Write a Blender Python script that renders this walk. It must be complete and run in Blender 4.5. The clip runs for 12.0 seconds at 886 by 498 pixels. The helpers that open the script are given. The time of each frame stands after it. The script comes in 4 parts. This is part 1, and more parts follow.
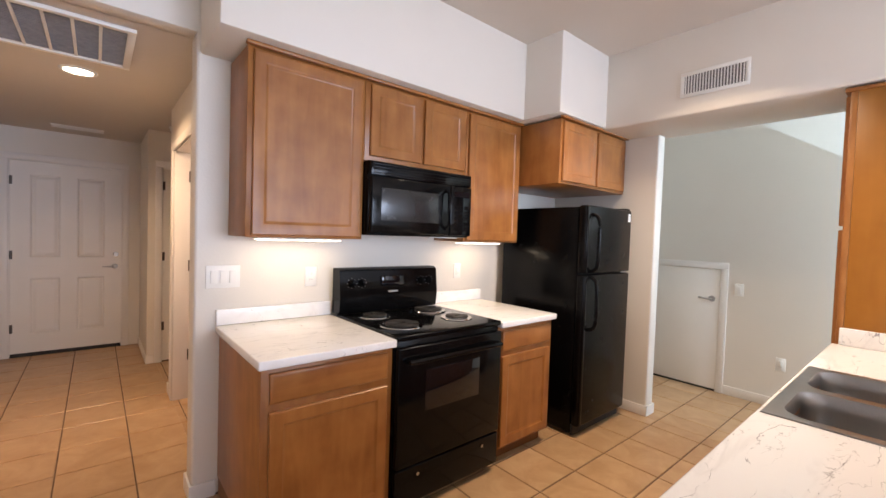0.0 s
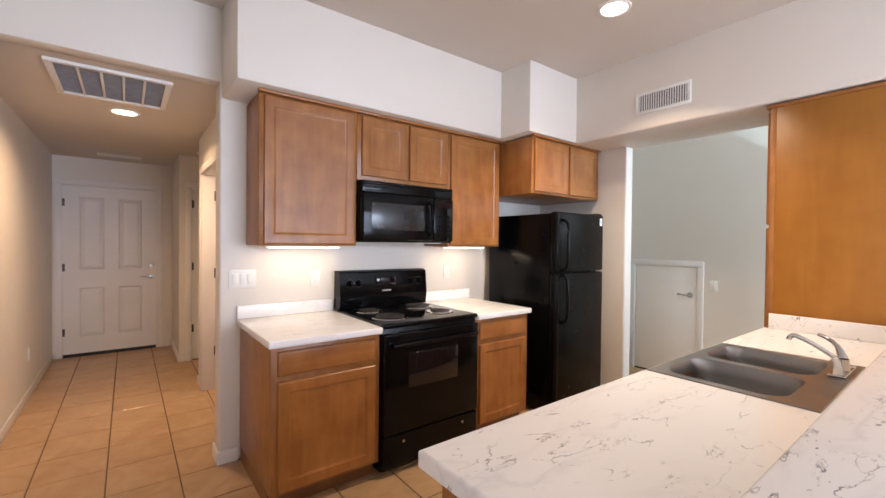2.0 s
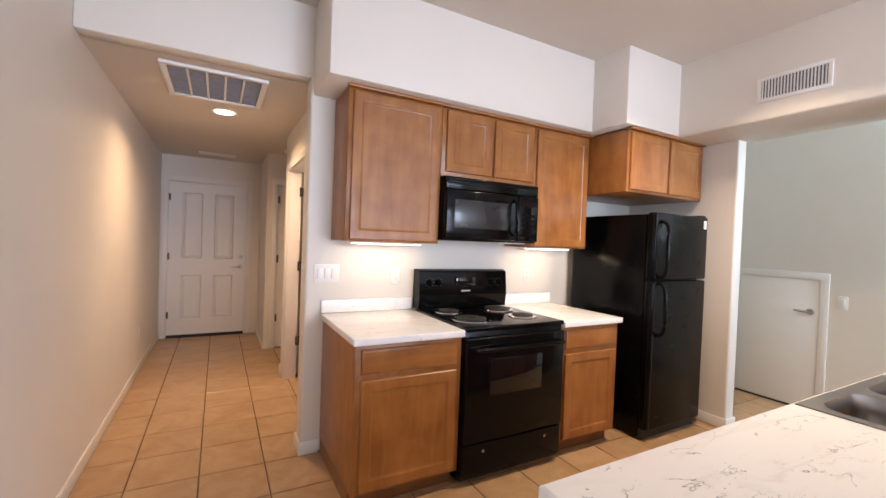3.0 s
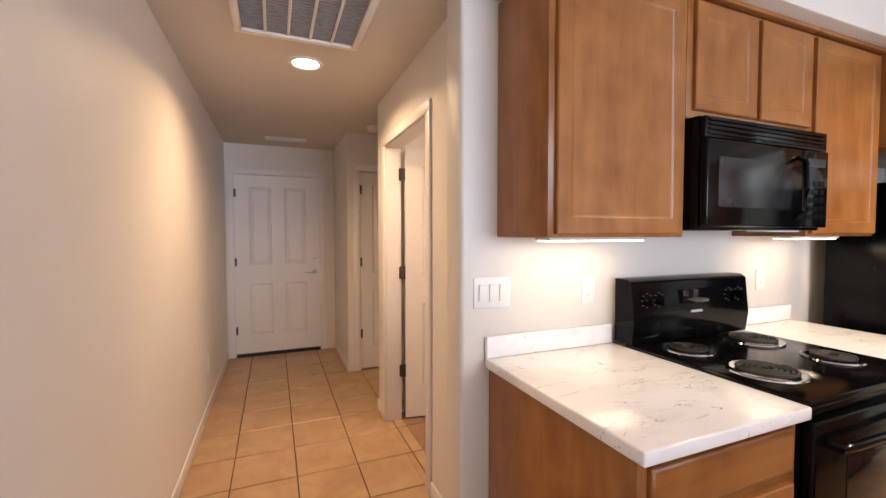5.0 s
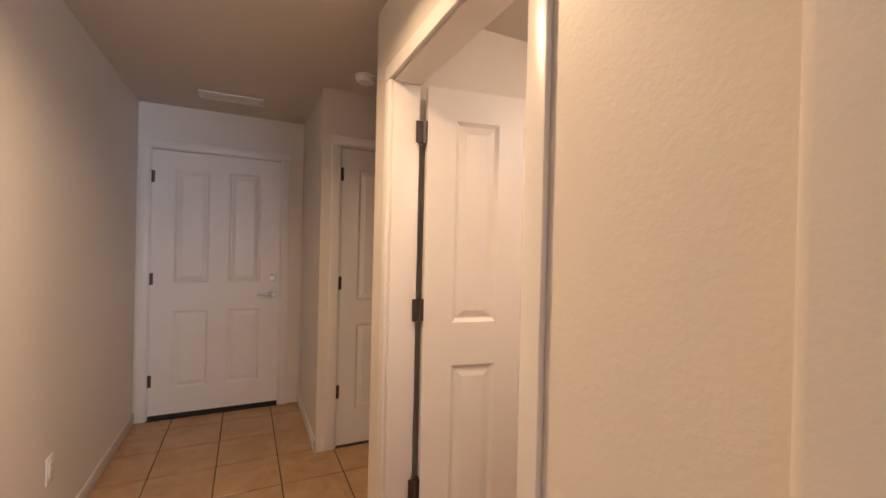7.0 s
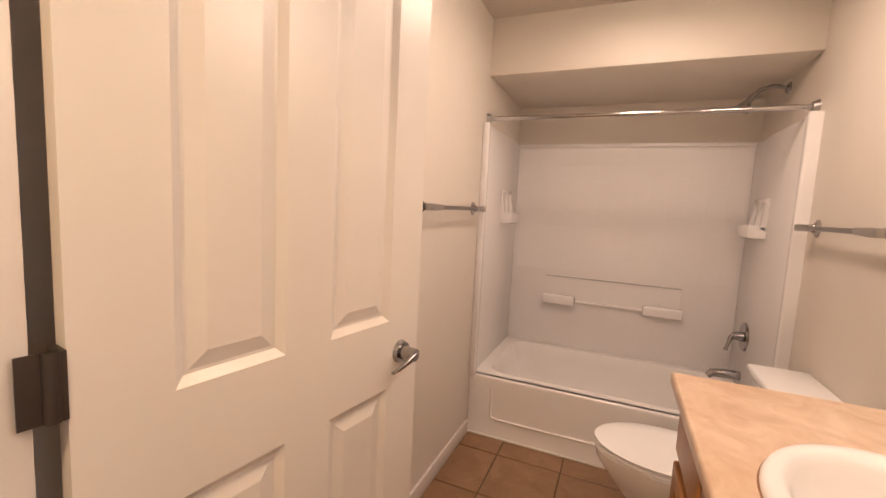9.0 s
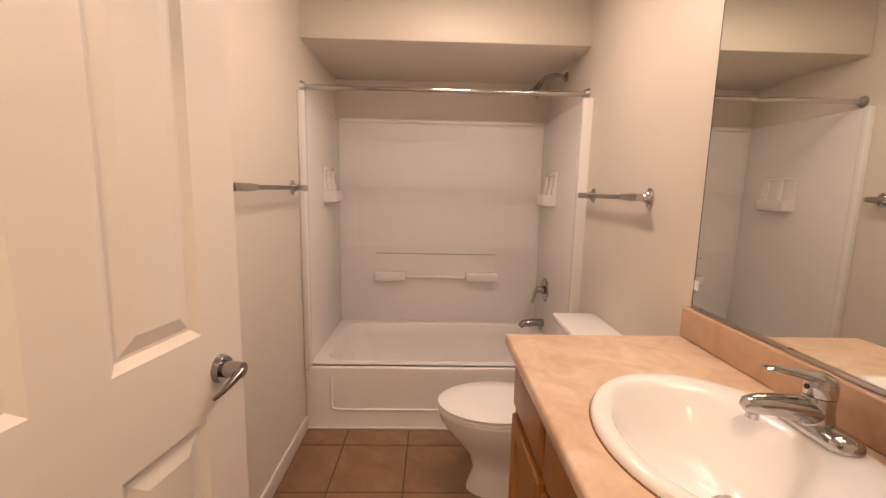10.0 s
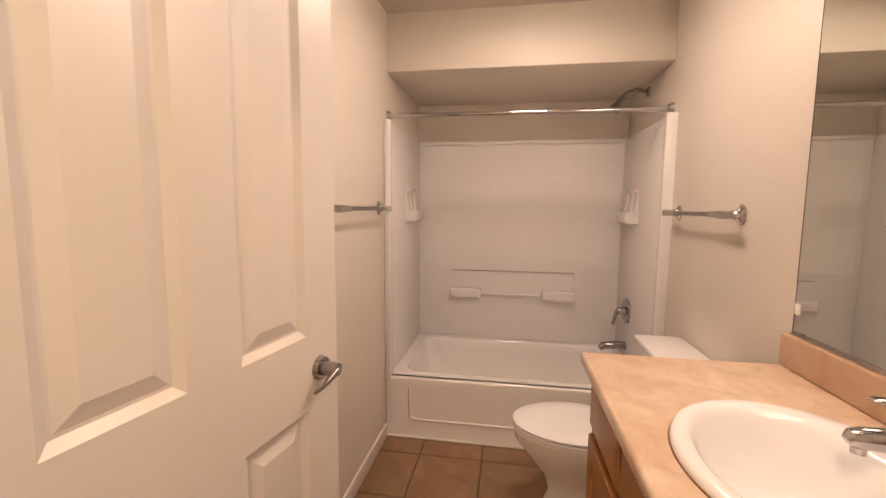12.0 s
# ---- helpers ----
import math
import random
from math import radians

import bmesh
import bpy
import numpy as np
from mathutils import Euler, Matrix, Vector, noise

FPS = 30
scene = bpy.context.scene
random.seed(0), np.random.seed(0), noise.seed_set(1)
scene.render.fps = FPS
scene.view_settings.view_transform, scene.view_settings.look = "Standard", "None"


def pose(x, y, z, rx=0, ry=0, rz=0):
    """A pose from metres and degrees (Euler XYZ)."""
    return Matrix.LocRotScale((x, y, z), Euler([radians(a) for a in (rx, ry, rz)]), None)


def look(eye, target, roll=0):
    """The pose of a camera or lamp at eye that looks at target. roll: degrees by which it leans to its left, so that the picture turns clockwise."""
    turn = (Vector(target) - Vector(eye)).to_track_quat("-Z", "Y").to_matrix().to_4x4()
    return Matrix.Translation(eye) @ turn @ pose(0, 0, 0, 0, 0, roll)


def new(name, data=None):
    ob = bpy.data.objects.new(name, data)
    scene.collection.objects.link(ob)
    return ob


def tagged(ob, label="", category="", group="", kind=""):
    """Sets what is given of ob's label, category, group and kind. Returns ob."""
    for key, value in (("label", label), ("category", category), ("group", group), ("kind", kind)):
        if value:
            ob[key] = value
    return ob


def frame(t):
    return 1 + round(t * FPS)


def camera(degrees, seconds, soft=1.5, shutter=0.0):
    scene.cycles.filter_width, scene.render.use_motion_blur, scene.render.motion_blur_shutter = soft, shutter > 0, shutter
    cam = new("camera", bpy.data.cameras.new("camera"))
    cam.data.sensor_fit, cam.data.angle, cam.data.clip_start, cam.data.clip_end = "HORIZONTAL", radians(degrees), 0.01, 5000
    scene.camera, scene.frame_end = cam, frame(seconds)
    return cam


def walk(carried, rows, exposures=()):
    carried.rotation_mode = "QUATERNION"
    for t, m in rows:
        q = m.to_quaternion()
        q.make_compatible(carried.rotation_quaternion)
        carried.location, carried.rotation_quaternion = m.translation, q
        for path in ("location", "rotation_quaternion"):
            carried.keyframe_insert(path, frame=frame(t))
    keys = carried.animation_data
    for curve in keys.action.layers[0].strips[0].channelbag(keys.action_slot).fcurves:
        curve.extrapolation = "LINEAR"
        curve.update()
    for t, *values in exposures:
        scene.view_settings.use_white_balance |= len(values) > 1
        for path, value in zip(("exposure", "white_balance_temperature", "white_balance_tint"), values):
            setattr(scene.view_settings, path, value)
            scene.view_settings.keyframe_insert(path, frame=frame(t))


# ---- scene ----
cam = camera(94.1, 12.0)
PATH = [
    (0, (0.177, 0.255, 1.429), (1.464, 1.784, 1.364), 1.9),
    (0.5, (0.142, 0.063, 1.399), (1.362, 1.644, 1.284), 2.4),
    (1, (0.106, -0.13, 1.407), (1.296, 1.474, 1.305), 2.2),
    (1.5, (0.1, -0.217, 1.408), (1.312, 1.372, 1.345), 1.4),
    (2, (0.103, -0.228, 1.413), (1.318, 1.36, 1.387), 0.6),
    (2.5, (0.102, -0.201, 1.415), (1.293, 1.406, 1.405), 0.6),
    (3, (0.067, -0.046, 1.409), (1.024, 1.709, 1.373), 2.2),
    (3.5, (-0.007, 0.285, 1.404), (0.78, 2.123, 1.361), 1.3),
    (3.7, (-0.028, 0.399, 1.399), (0.736, 2.247, 1.357), 0.9),
    (5.3, (-0.105, 1.46, 1.407), (0.643, 3.314, 1.326), -0.4),
    (5.5, (-0.087, 1.602, 1.387), (0.616, 3.473, 1.319), 0.1),
    (6, (-0.008, 1.966, 1.388), (0.601, 3.87, 1.333), 1.7),
    (6.5, (0.012, 2.342, 1.381), (0.744, 4.203, 1.347), 1.6),
    (6.7, (0.063, 2.461, 1.371), (0.862, 4.294, 1.352), 1.5),
    (8.3, (0.37, 3.385, 1.376), (1.728, 4.846, 1.235), 1.3),
    (8.5, (0.418, 3.471, 1.367), (1.958, 4.736, 1.202), 1.5),
    (9, (0.529, 3.58, 1.357), (2.36, 4.357, 1.151), 2.9),
    (9.5, (0.595, 3.633, 1.37), (2.567, 3.848, 1.113), 0.7),
    (10, (0.621, 3.64, 1.356), (2.6, 3.588, 1.073), 1.2),
    (10.5, (0.618, 3.633, 1.346), (2.588, 3.481, 1.036), 0.8),
    (11, (0.603, 3.623, 1.347), (2.572, 3.446, 1.041), 0.9),
    (11.5, (0.587, 3.619, 1.354), (2.565, 3.503, 1.085), 0.7),
    (12, (0.552, 3.639, 1.362), (2.517, 3.953, 1.159), 0.5),
]
walk(cam, [(t, look(eye, target, roll)) for t, eye, target, roll in PATH], [(0, 0.05), (2.5, 0.05), (3.5, 0.22), (5.5, 0.08), (6.0, -0.1), (6.7, -0.08), (8.4, 0.04), (9.5, -0.14), (12, -0.13)])

# ---- world, sun, lights ----
world = bpy.data.worlds.new("sky")
scene.world = world
world.use_nodes = True
wn = world.node_tree
sky = wn.nodes.new("ShaderNodeTexSky")
sky.sky_type, sky.sun_disc, sky.sun_elevation, sky.sun_rotation = "NISHITA", False, radians(48), radians(60)
wn.nodes["Background"].inputs[1].default_value = 0.1
wn.links.new(sky.outputs[0], wn.nodes["Background"].inputs[0])

sun = new("sun", bpy.data.lights.new("sun", "SUN"))
sun.data.energy, sun.data.angle, sun.data.color = 3.0, radians(0.5), (1, 0.95, 0.88)
sun.matrix_world = look((8, 6, 12), (1, 0, 0))


def area(name, eye, target, sx, sy, watts, color, spread=180):
    li = bpy.data.lights.new(name, "AREA")
    li.shape, li.size, li.size_y, li.energy, li.color, li.spread = "RECTANGLE", sx, sy, watts, color, radians(spread)
    ob = new(name, li)
    ob.matrix_world = look(eye, target)
    return ob


def disk(name, eye, size, watts, color, spread=150):
    li = bpy.data.lights.new(name, "AREA")
    li.shape, li.size, li.energy, li.color, li.spread = "DISK", size, watts, color, radians(spread)
    ob = new(name, li)
    ob.matrix_world = Matrix.Translation(eye)
    return ob


WARM = (1.0, 0.67, 0.40)
DAY = (0.66, 0.765, 1.0)
area("window_daylight", (1.9, -4.35, 1.45), (1.9, 0, 1.6), 2.7, 1.9, 300, DAY)
area("stair_window_daylight", (4.9, -1.9, 1.9), (4.9, 2, 1.5), 1.4, 1.5, 205, (0.62, 0.80, 1.0))
disk("hall_downlight_glow", (0.085, 3.84, 2.385), 0.13, 20, WARM)
disk("kitchen_downlight_glow", (2.46, 1.16, 2.835), 0.13, 29, (1.0, 0.77, 0.56), 120)
area("undercabinet_glow", (1.03, 2.50, 1.372), (1.03, 2.50, 0), 0.46, 0.06, 0.72, (1.0, 0.70, 0.44))
area("undercabinet_glow", (2.42, 2.50, 1.372), (2.42, 2.50, 0), 0.40, 0.06, 0.72, (1.0, 0.70, 0.44))
disk("bathroom_ceiling_glow", (2.2, 3.52, 2.345), 0.26, 10.2, (1.0, 0.70, 0.57), 180)
area("vanity_glow", (1.55, 2.975, 2.12), (1.75, 4.0, 1.35), 0.62, 0.12, 6.6, (1.0, 0.71, 0.58))

# ---- materials ----


def mat(name, color, rough=0.5, metal=0.0, vary=0.06, scale=6.0, grain=0.0, gscale=150.0, bump=0.0, bscale=120.0, coat=0.0, spec=0.5, pieces=0.0):
    m = bpy.data.materials.new(name)
    m.use_nodes = True
    t = m.node_tree
    b = t.nodes["Principled BSDF"]
    b.inputs["Roughness"].default_value, b.inputs["Metallic"].default_value = rough, metal
    b.inputs["Coat Weight"].default_value, b.inputs["Specular IOR Level"].default_value = coat, spec
    co = t.nodes.new("ShaderNodeTexCoord").outputs["Object"]

    def noise_at(s, detail=4.0):
        n = t.nodes.new("ShaderNodeTexNoise")
        n.inputs["Scale"].default_value, n.inputs["Detail"].default_value = s, detail
        t.links.new(co, n.inputs["Vector"])
        return n.outputs["Fac"]

    def remap(v, lo, hi):
        r = t.nodes.new("ShaderNodeMapRange")
        r.inputs[1].default_value, r.inputs[2].default_value = 0.3, 0.7
        r.inputs[3].default_value, r.inputs[4].default_value = lo, hi
        t.links.new(v, r.inputs[0])
        return r.outputs[0]

    def times(a, c):
        x = t.nodes.new("ShaderNodeMath")
        x.operation = "MULTIPLY"
        t.links.new(a, x.inputs[0]), t.links.new(c, x.inputs[1])
        return x.outputs[0]

    v = remap(noise_at(scale), 1 - vary, 1 + vary)
    v = times(v, remap(noise_at(gscale, 2), 1 - grain, 1 + grain))
    if pieces:
        oi = t.nodes.new("ShaderNodeObjectInfo")
        r = t.nodes.new("ShaderNodeMapRange")
        r.inputs[3].default_value, r.inputs[4].default_value = 1 - pieces, 1 + pieces
        t.links.new(oi.outputs["Random"], r.inputs[0])
        v = times(v, r.outputs[0])
    mix = t.nodes.new("ShaderNodeVectorMath")
    mix.operation = "SCALE"
    mix.inputs[0].default_value = color
    t.links.new(v, mix.inputs["Scale"])
    t.links.new(mix.outputs[0], b.inputs["Base Color"])
    rr = remap(noise_at(scale * 2.3), max(rough - 0.05, 0.02), min(rough + 0.06, 1))
    t.links.new(rr, b.inputs["Roughness"])
    if bump:
        bp = t.nodes.new("ShaderNodeBump")
        bp.inputs["Strength"].default_value, bp.inputs["Distance"].default_value = bump, 0.002
        t.links.new(noise_at(bscale, 3), bp.inputs["Height"])
        t.links.new(bp.outputs[0], b.inputs["Normal"])
    return m


def wood(name, dark, light, axis="Z", rough=0.35):
    """Straight-grained maple with a satin lacquer and faint mottling."""
    m = bpy.data.materials.new(name)
    m.use_nodes = True
    t = m.node_tree
    b = t.nodes["Principled BSDF"]
    b.inputs["Roughness"].default_value, b.inputs["Coat Weight"].default_value, b.inputs["Coat Roughness"].default_value = rough, 0.14, 0.28
    b.inputs["Specular IOR Level"].default_value = 0.35
    co = t.nodes.new("ShaderNodeTexCoord").outputs["Object"]
    oi = t.nodes.new("ShaderNodeObjectInfo").outputs["Random"]
    mp = t.nodes.new("ShaderNodeMapping")
    mp.inputs["Scale"].default_value = {"Z": (9, 9, 1.3), "X": (1.3, 9, 9)}[axis]
    shift = t.nodes.new("ShaderNodeVectorMath")
    shift.operation = "ADD"
    sc = t.nodes.new("ShaderNodeMath")
    sc.operation = "MULTIPLY"
    sc.inputs[1].default_value = 7.0
    t.links.new(oi, sc.inputs[0])
    t.links.new(co, shift.inputs[0]), t.links.new(sc.outputs[0], shift.inputs[1])
    t.links.new(shift.outputs[0], mp.inputs["Vector"])
    n = t.nodes.new("ShaderNodeTexNoise")
    n.inputs["Scale"].default_value, n.inputs["Detail"].default_value, n.inputs["Distortion"].default_value = 1.6, 6, 0.7
    t.links.new(mp.outputs[0], n.inputs["Vector"])
    n2 = t.nodes.new("ShaderNodeTexNoise")
    n2.inputs["Scale"].default_value, n2.inputs["Detail"].default_value = 7, 3
    t.links.new(shift.outputs[0], n2.inputs["Vector"])
    mx = t.nodes.new("ShaderNodeMath")
    mx.operation = "ADD"
    t.links.new(n.outputs["Fac"], mx.inputs[0]), t.links.new(n2.outputs["Fac"], mx.inputs[1])
    ramp = t.nodes.new("ShaderNodeMapRange")
    ramp.inputs[1].default_value, ramp.inputs[2].default_value = 0.6, 1.4
    t.links.new(mx.outputs[0], ramp.inputs[0])
    c = t.nodes.new("ShaderNodeMix")
    c.data_type = "RGBA"
    c.inputs[6].default_value, c.inputs[7].default_value = (*dark, 1), (*light, 1)
    t.links.new(ramp.outputs[0], c.inputs[0])
    t.links.new(c.outputs[2], b.inputs["Base Color"])
    return m


def marble(name, base, vein, rough=0.22, vscale=4.2):
    """Laminate printed with broken thin veins and dark flecks on a pale ground."""
    m = bpy.data.materials.new(name)
    m.use_nodes = True
    t = m.node_tree
    b = t.nodes["Principled BSDF"]
    b.inputs["Roughness"].default_value = rough
    mp = t.nodes.new("ShaderNodeMapping")
    mp.inputs["Rotation"].default_value, mp.inputs["Scale"].default_value = (0, 0, radians(24)), (0.75, 1.9, 1.2)
    t.links.new(t.nodes.new("ShaderNodeTexCoord").outputs["Object"], mp.inputs["Vector"])
    co = mp.outputs[0]

    def nz(s, d, dist=0.0):
        n = t.nodes.new("ShaderNodeTexNoise")
        n.inputs["Scale"].default_value, n.inputs["Detail"].default_value, n.inputs["Distortion"].default_value = s, d, dist
        t.links.new(co, n.inputs["Vector"])
        return n.outputs["Fac"]

    def op(kind, a, c):
        x = t.nodes.new("ShaderNodeMath")
        x.operation, x.use_clamp = kind, kind == "MULTIPLY"
        for i, v in enumerate((a, c)):
            if isinstance(v, (int, float)):
                x.inputs[i].default_value = v
            else:
                t.links.new(v, x.inputs[i])
        return x.outputs[0]

    def rng(v, a, c, lo, hi):
        r = t.nodes.new("ShaderNodeMapRange")
        for i, k in zip((1, 2, 3, 4), (a, c, lo, hi)):
            r.inputs[i].default_value = k
        t.links.new(v, r.inputs[0])
        return r.outputs[0]

    def ridge(s, dist, width):
        return rng(op("ABSOLUTE", op("SUBTRACT", nz(s, 7, dist), 0.5), 0), 0.0, width, 1, 0)

    veins = op("MULTIPLY", ridge(vscale, 0.45, 0.0075), rng(nz(vscale * 2.6, 3), 0.50, 0.64, 0, 0.9))
    fine = op("MULTIPLY", ridge(vscale * 2.7, 0.6, 0.010), rng(nz(vscale * 1.5, 2), 0.55, 0.68, 0, 0.6))
    soft = op("MULTIPLY", ridge(vscale * 0.8, 1.0, 0.05), rng(nz(vscale * 1.1, 2), 0.46, 0.62, 0, 0.12))
    specks = op("MULTIPLY", rng(nz(70, 2), 0.66, 0.72, 0, 0.9), op("MULTIPLY", ridge(vscale, 0.45, 0.05), rng(nz(5, 2), 0.48, 0.58, 0, 1)))
    total = op("MULTIPLY", op("MAXIMUM", op("MAXIMUM", veins, fine), op("MAXIMUM", specks, soft)), 0.95)
    c = t.nodes.new("ShaderNodeMix")
    c.data_type = "RGBA"
    c.inputs[6].default_value, c.inputs[7].default_value = (*base, 1), (*vein, 1)
    t.links.new(total, c.inputs[0])
    t.links.new(c.outputs[2], b.inputs["Base Color"])
    return m


def cloudy(name, a, b2, rough=0.3, scale=5.0, pieces=False, bump=0.0):
    """Two colours in soft clouds: stone-look laminate, ceramic tile."""
    m = bpy.data.materials.new(name)
    m.use_nodes = True
    t = m.node_tree
    b = t.nodes["Principled BSDF"]
    b.inputs["Roughness"].default_value = rough
    co = t.nodes.new("ShaderNodeTexCoord").outputs["Object"]
    vec = co
    if pieces:
        oi = t.nodes.new("ShaderNodeObjectInfo").outputs["Random"]
        k = t.nodes.new("ShaderNodeMath")
        k.operation = "MULTIPLY"
        k.inputs[1].default_value = 40.0
        t.links.new(oi, k.inputs[0])
        ad = t.nodes.new("ShaderNodeVectorMath")
        ad.operation = "ADD"
        t.links.new(co, ad.inputs[0]), t.links.new(k.outputs[0], ad.inputs[1])
        vec = ad.outputs[0]
    n = t.nodes.new("ShaderNodeTexNoise")
    n.inputs["Scale"].default_value, n.inputs["Detail"].default_value, n.inputs["Roughness"].default_value, n.inputs["Distortion"].default_value = scale, 8, 0.62, 0.8
    t.links.new(vec, n.inputs["Vector"])
    r = t.nodes.new("ShaderNodeMapRange")
    r.inputs[1].default_value, r.inputs[2].default_value = 0.32, 0.68
    t.links.new(n.outputs["Fac"], r.inputs[0])
    c = t.nodes.new("ShaderNodeMix")
    c.data_type = "RGBA"
    c.inputs[6].default_value, c.inputs[7].default_value = (*a, 1), (*b2, 1)
    t.links.new(r.outputs[0], c.inputs[0])
    t.links.new(c.outputs[2], b.inputs["Base Color"])
    if bump:
        bp = t.nodes.new("ShaderNodeBump")
        bp.inputs["Strength"].default_value, bp.inputs["Distance"].default_value = bump, 0.002
        t.links.new(n.outputs["Fac"], bp.inputs["Height"])
        t.links.new(bp.outputs[0], b.inputs["Normal"])
    return m


def emit(name, color, strength):
    m = bpy.data.materials.new(name)
    m.use_nodes = True
    b = m.node_tree.nodes["Principled BSDF"]
    b.inputs["Emission Color"].default_value, b.inputs["Emission Strength"].default_value = (*color, 1), strength
    return m


def surround_material():
    """White moulded acrylic with a soft gloss."""
    m = bpy.data.materials.new("surround_acrylic")
    m.use_nodes = True
    b = m.node_tree.nodes["Principled BSDF"]
    b.inputs["Base Color"].default_value, b.inputs["Roughness"].default_value = (0.82, 0.80, 0.79, 1), 0.26
    return m



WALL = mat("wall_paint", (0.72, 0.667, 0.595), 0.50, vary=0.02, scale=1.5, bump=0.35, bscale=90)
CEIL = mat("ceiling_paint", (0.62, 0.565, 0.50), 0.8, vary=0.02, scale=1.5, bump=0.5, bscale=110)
TRIM = mat("trim_paint", (0.76, 0.72, 0.68), 0.35, vary=0.02, scale=3)
DOORW = mat("door_paint", (0.76, 0.72, 0.67), 0.34, vary=0.025, scale=2.5, bump=0.08, bscale=60)
MAPLE = wood("maple_lacquer", (0.215, 0.074, 0.016), (0.40, 0.166, 0.046))
MAPLE_X = wood("maple_lacquer_cross", (0.215, 0.074, 0.016), (0.40, 0.166, 0.046), "X")
PANELW = wood("maple_veneer_panel", (0.30, 0.115, 0.014), (0.38, 0.155, 0.024))
BATHW = wood("oak_vanity", (0.26, 0.11, 0.038), (0.38, 0.17, 0.06))
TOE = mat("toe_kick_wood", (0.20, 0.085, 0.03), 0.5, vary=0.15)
COUNTER = marble("marble_laminate", (0.86, 0.84, 0.83), (0.07, 0.06, 0.075))
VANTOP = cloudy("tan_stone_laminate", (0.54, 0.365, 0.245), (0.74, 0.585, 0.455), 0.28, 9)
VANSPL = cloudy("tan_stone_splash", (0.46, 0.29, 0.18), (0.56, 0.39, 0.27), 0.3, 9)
TILE = cloudy("tan_ceramic_tile", (0.375, 0.222, 0.108), (0.495, 0.322, 0.178), 0.30, 5, True, 0.12)
BTILE = cloudy("brown_ceramic_tile", (0.21, 0.115, 0.060), (0.31, 0.185, 0.105), 0.35, 6, True, 0.12)
GROUT = mat("grout", (0.14, 0.085, 0.052), 0.9, vary=0.15, scale=12)
BLACK = mat("black_enamel", (0.003, 0.003, 0.0033), 0.12, vary=0.0, spec=0.16)
BLACKM = mat("black_textured_steel", (0.003, 0.003, 0.0033), 0.22, vary=0.0, bump=0.04, bscale=500, spec=0.14)
BGLASS = mat("black_glass", (0.006, 0.006, 0.008), 0.05, vary=0.05)
MWGLASS = mat("microwave_screen", (0.014, 0.015, 0.017), 0.22, vary=0.05)
COIL = mat("coil_burner", (0.03, 0.028, 0.027), 0.55, 0.5, vary=0.2)
# darker copy of the chrome: dark surroundings it would mirror are in its colour
DCHROME = mat("shaded_chrome", (0.34, 0.33, 0.33), 0.14, 1.0, vary=0.02)
CHROME = mat("chrome", (0.56, 0.55, 0.55), 0.08, 1.0, vary=0.02)
NICKEL = mat("satin_nickel", (0.46, 0.445, 0.43), 0.30, 1.0, vary=0.05)
STEEL = mat("brushed_steel", (0.31, 0.303, 0.297), 0.33, 1.0, vary=0.02, scale=3, grain=0.03, gscale=300)
BRONZE = mat("dark_hinge_metal", (0.10, 0.085, 0.075), 0.4, 0.8, vary=0.1)
PORC = mat("porcelain", (0.84, 0.83, 0.84), 0.13, vary=0.01)
ACRYL = mat("white_acrylic", (0.83, 0.81, 0.80), 0.14, vary=0.012)
SURR = surround_material()
PLAST = mat("white_plastic", (0.80, 0.78, 0.74), 0.4, vary=0.01)
DARKR = mat("dark_rubber", (0.018, 0.016, 0.015), 0.7, vary=0.1)
FILTER = mat("filter_mesh", (0.30, 0.31, 0.34), 0.9, vary=0.12, scale=30, bump=0.4, bscale=400)
# flat dark grey that stands for the shade behind vent slats
VENTD = mat("vent_shadow", (0.16, 0.15, 0.14), 0.9)
# pale print on appliances, also the painted shade line of the tub recess
GREYP = mat("grey_print_and_shade", (0.45, 0.45, 0.46), 0.5)
DIMP = mat("dim_grey_print", (0.10, 0.10, 0.10), 0.5)
LAMP = emit("lamp_lens", (1.0, 0.86, 0.66), 14)
STRIP = emit("undercabinet_lens", (1.0, 0.84, 0.62), 9)
GROUNDM = mat("dry_ground", (0.30, 0.25, 0.19), 0.95, vary=0.2, scale=1.0)
MIRR = mat("mirror_silver", (0.79, 0.80, 0.755), 0.02, 1.0, vary=0.0)
for n in MIRR.node_tree.links:
    if n.to_socket.name == "Roughness":
        MIRR.node_tree.links.remove(n)
        break
MIRR.node_tree.nodes["Principled BSDF"].inputs["Roughness"].default_value = 0.0

# ---- building helpers ----
ORG = {}


def box(bm, x0, x1, y0, y1, z0, z1, bev=0.0, seg=2):
    tmp = bmesh.new()
    bmesh.ops.create_cube(tmp, size=1.0, matrix=Matrix.LocRotScale(((x0 + x1) / 2, (y0 + y1) / 2, (z0 + z1) / 2), None, (abs(x1 - x0), abs(y1 - y0), abs(z1 - z0))))
    if bev:
        bmesh.ops.bevel(tmp, geom=tmp.edges[:], offset=bev, segments=seg, profile=0.5, affect="EDGES")
    me = bpy.data.meshes.new("tmp")
    tmp.to_mesh(me)
    tmp.free()
    bm.from_mesh(me)
    bpy.data.meshes.remove(me)
    return bm


def bx(*a, **k):
    return box(bmesh.new(), *a, **k)


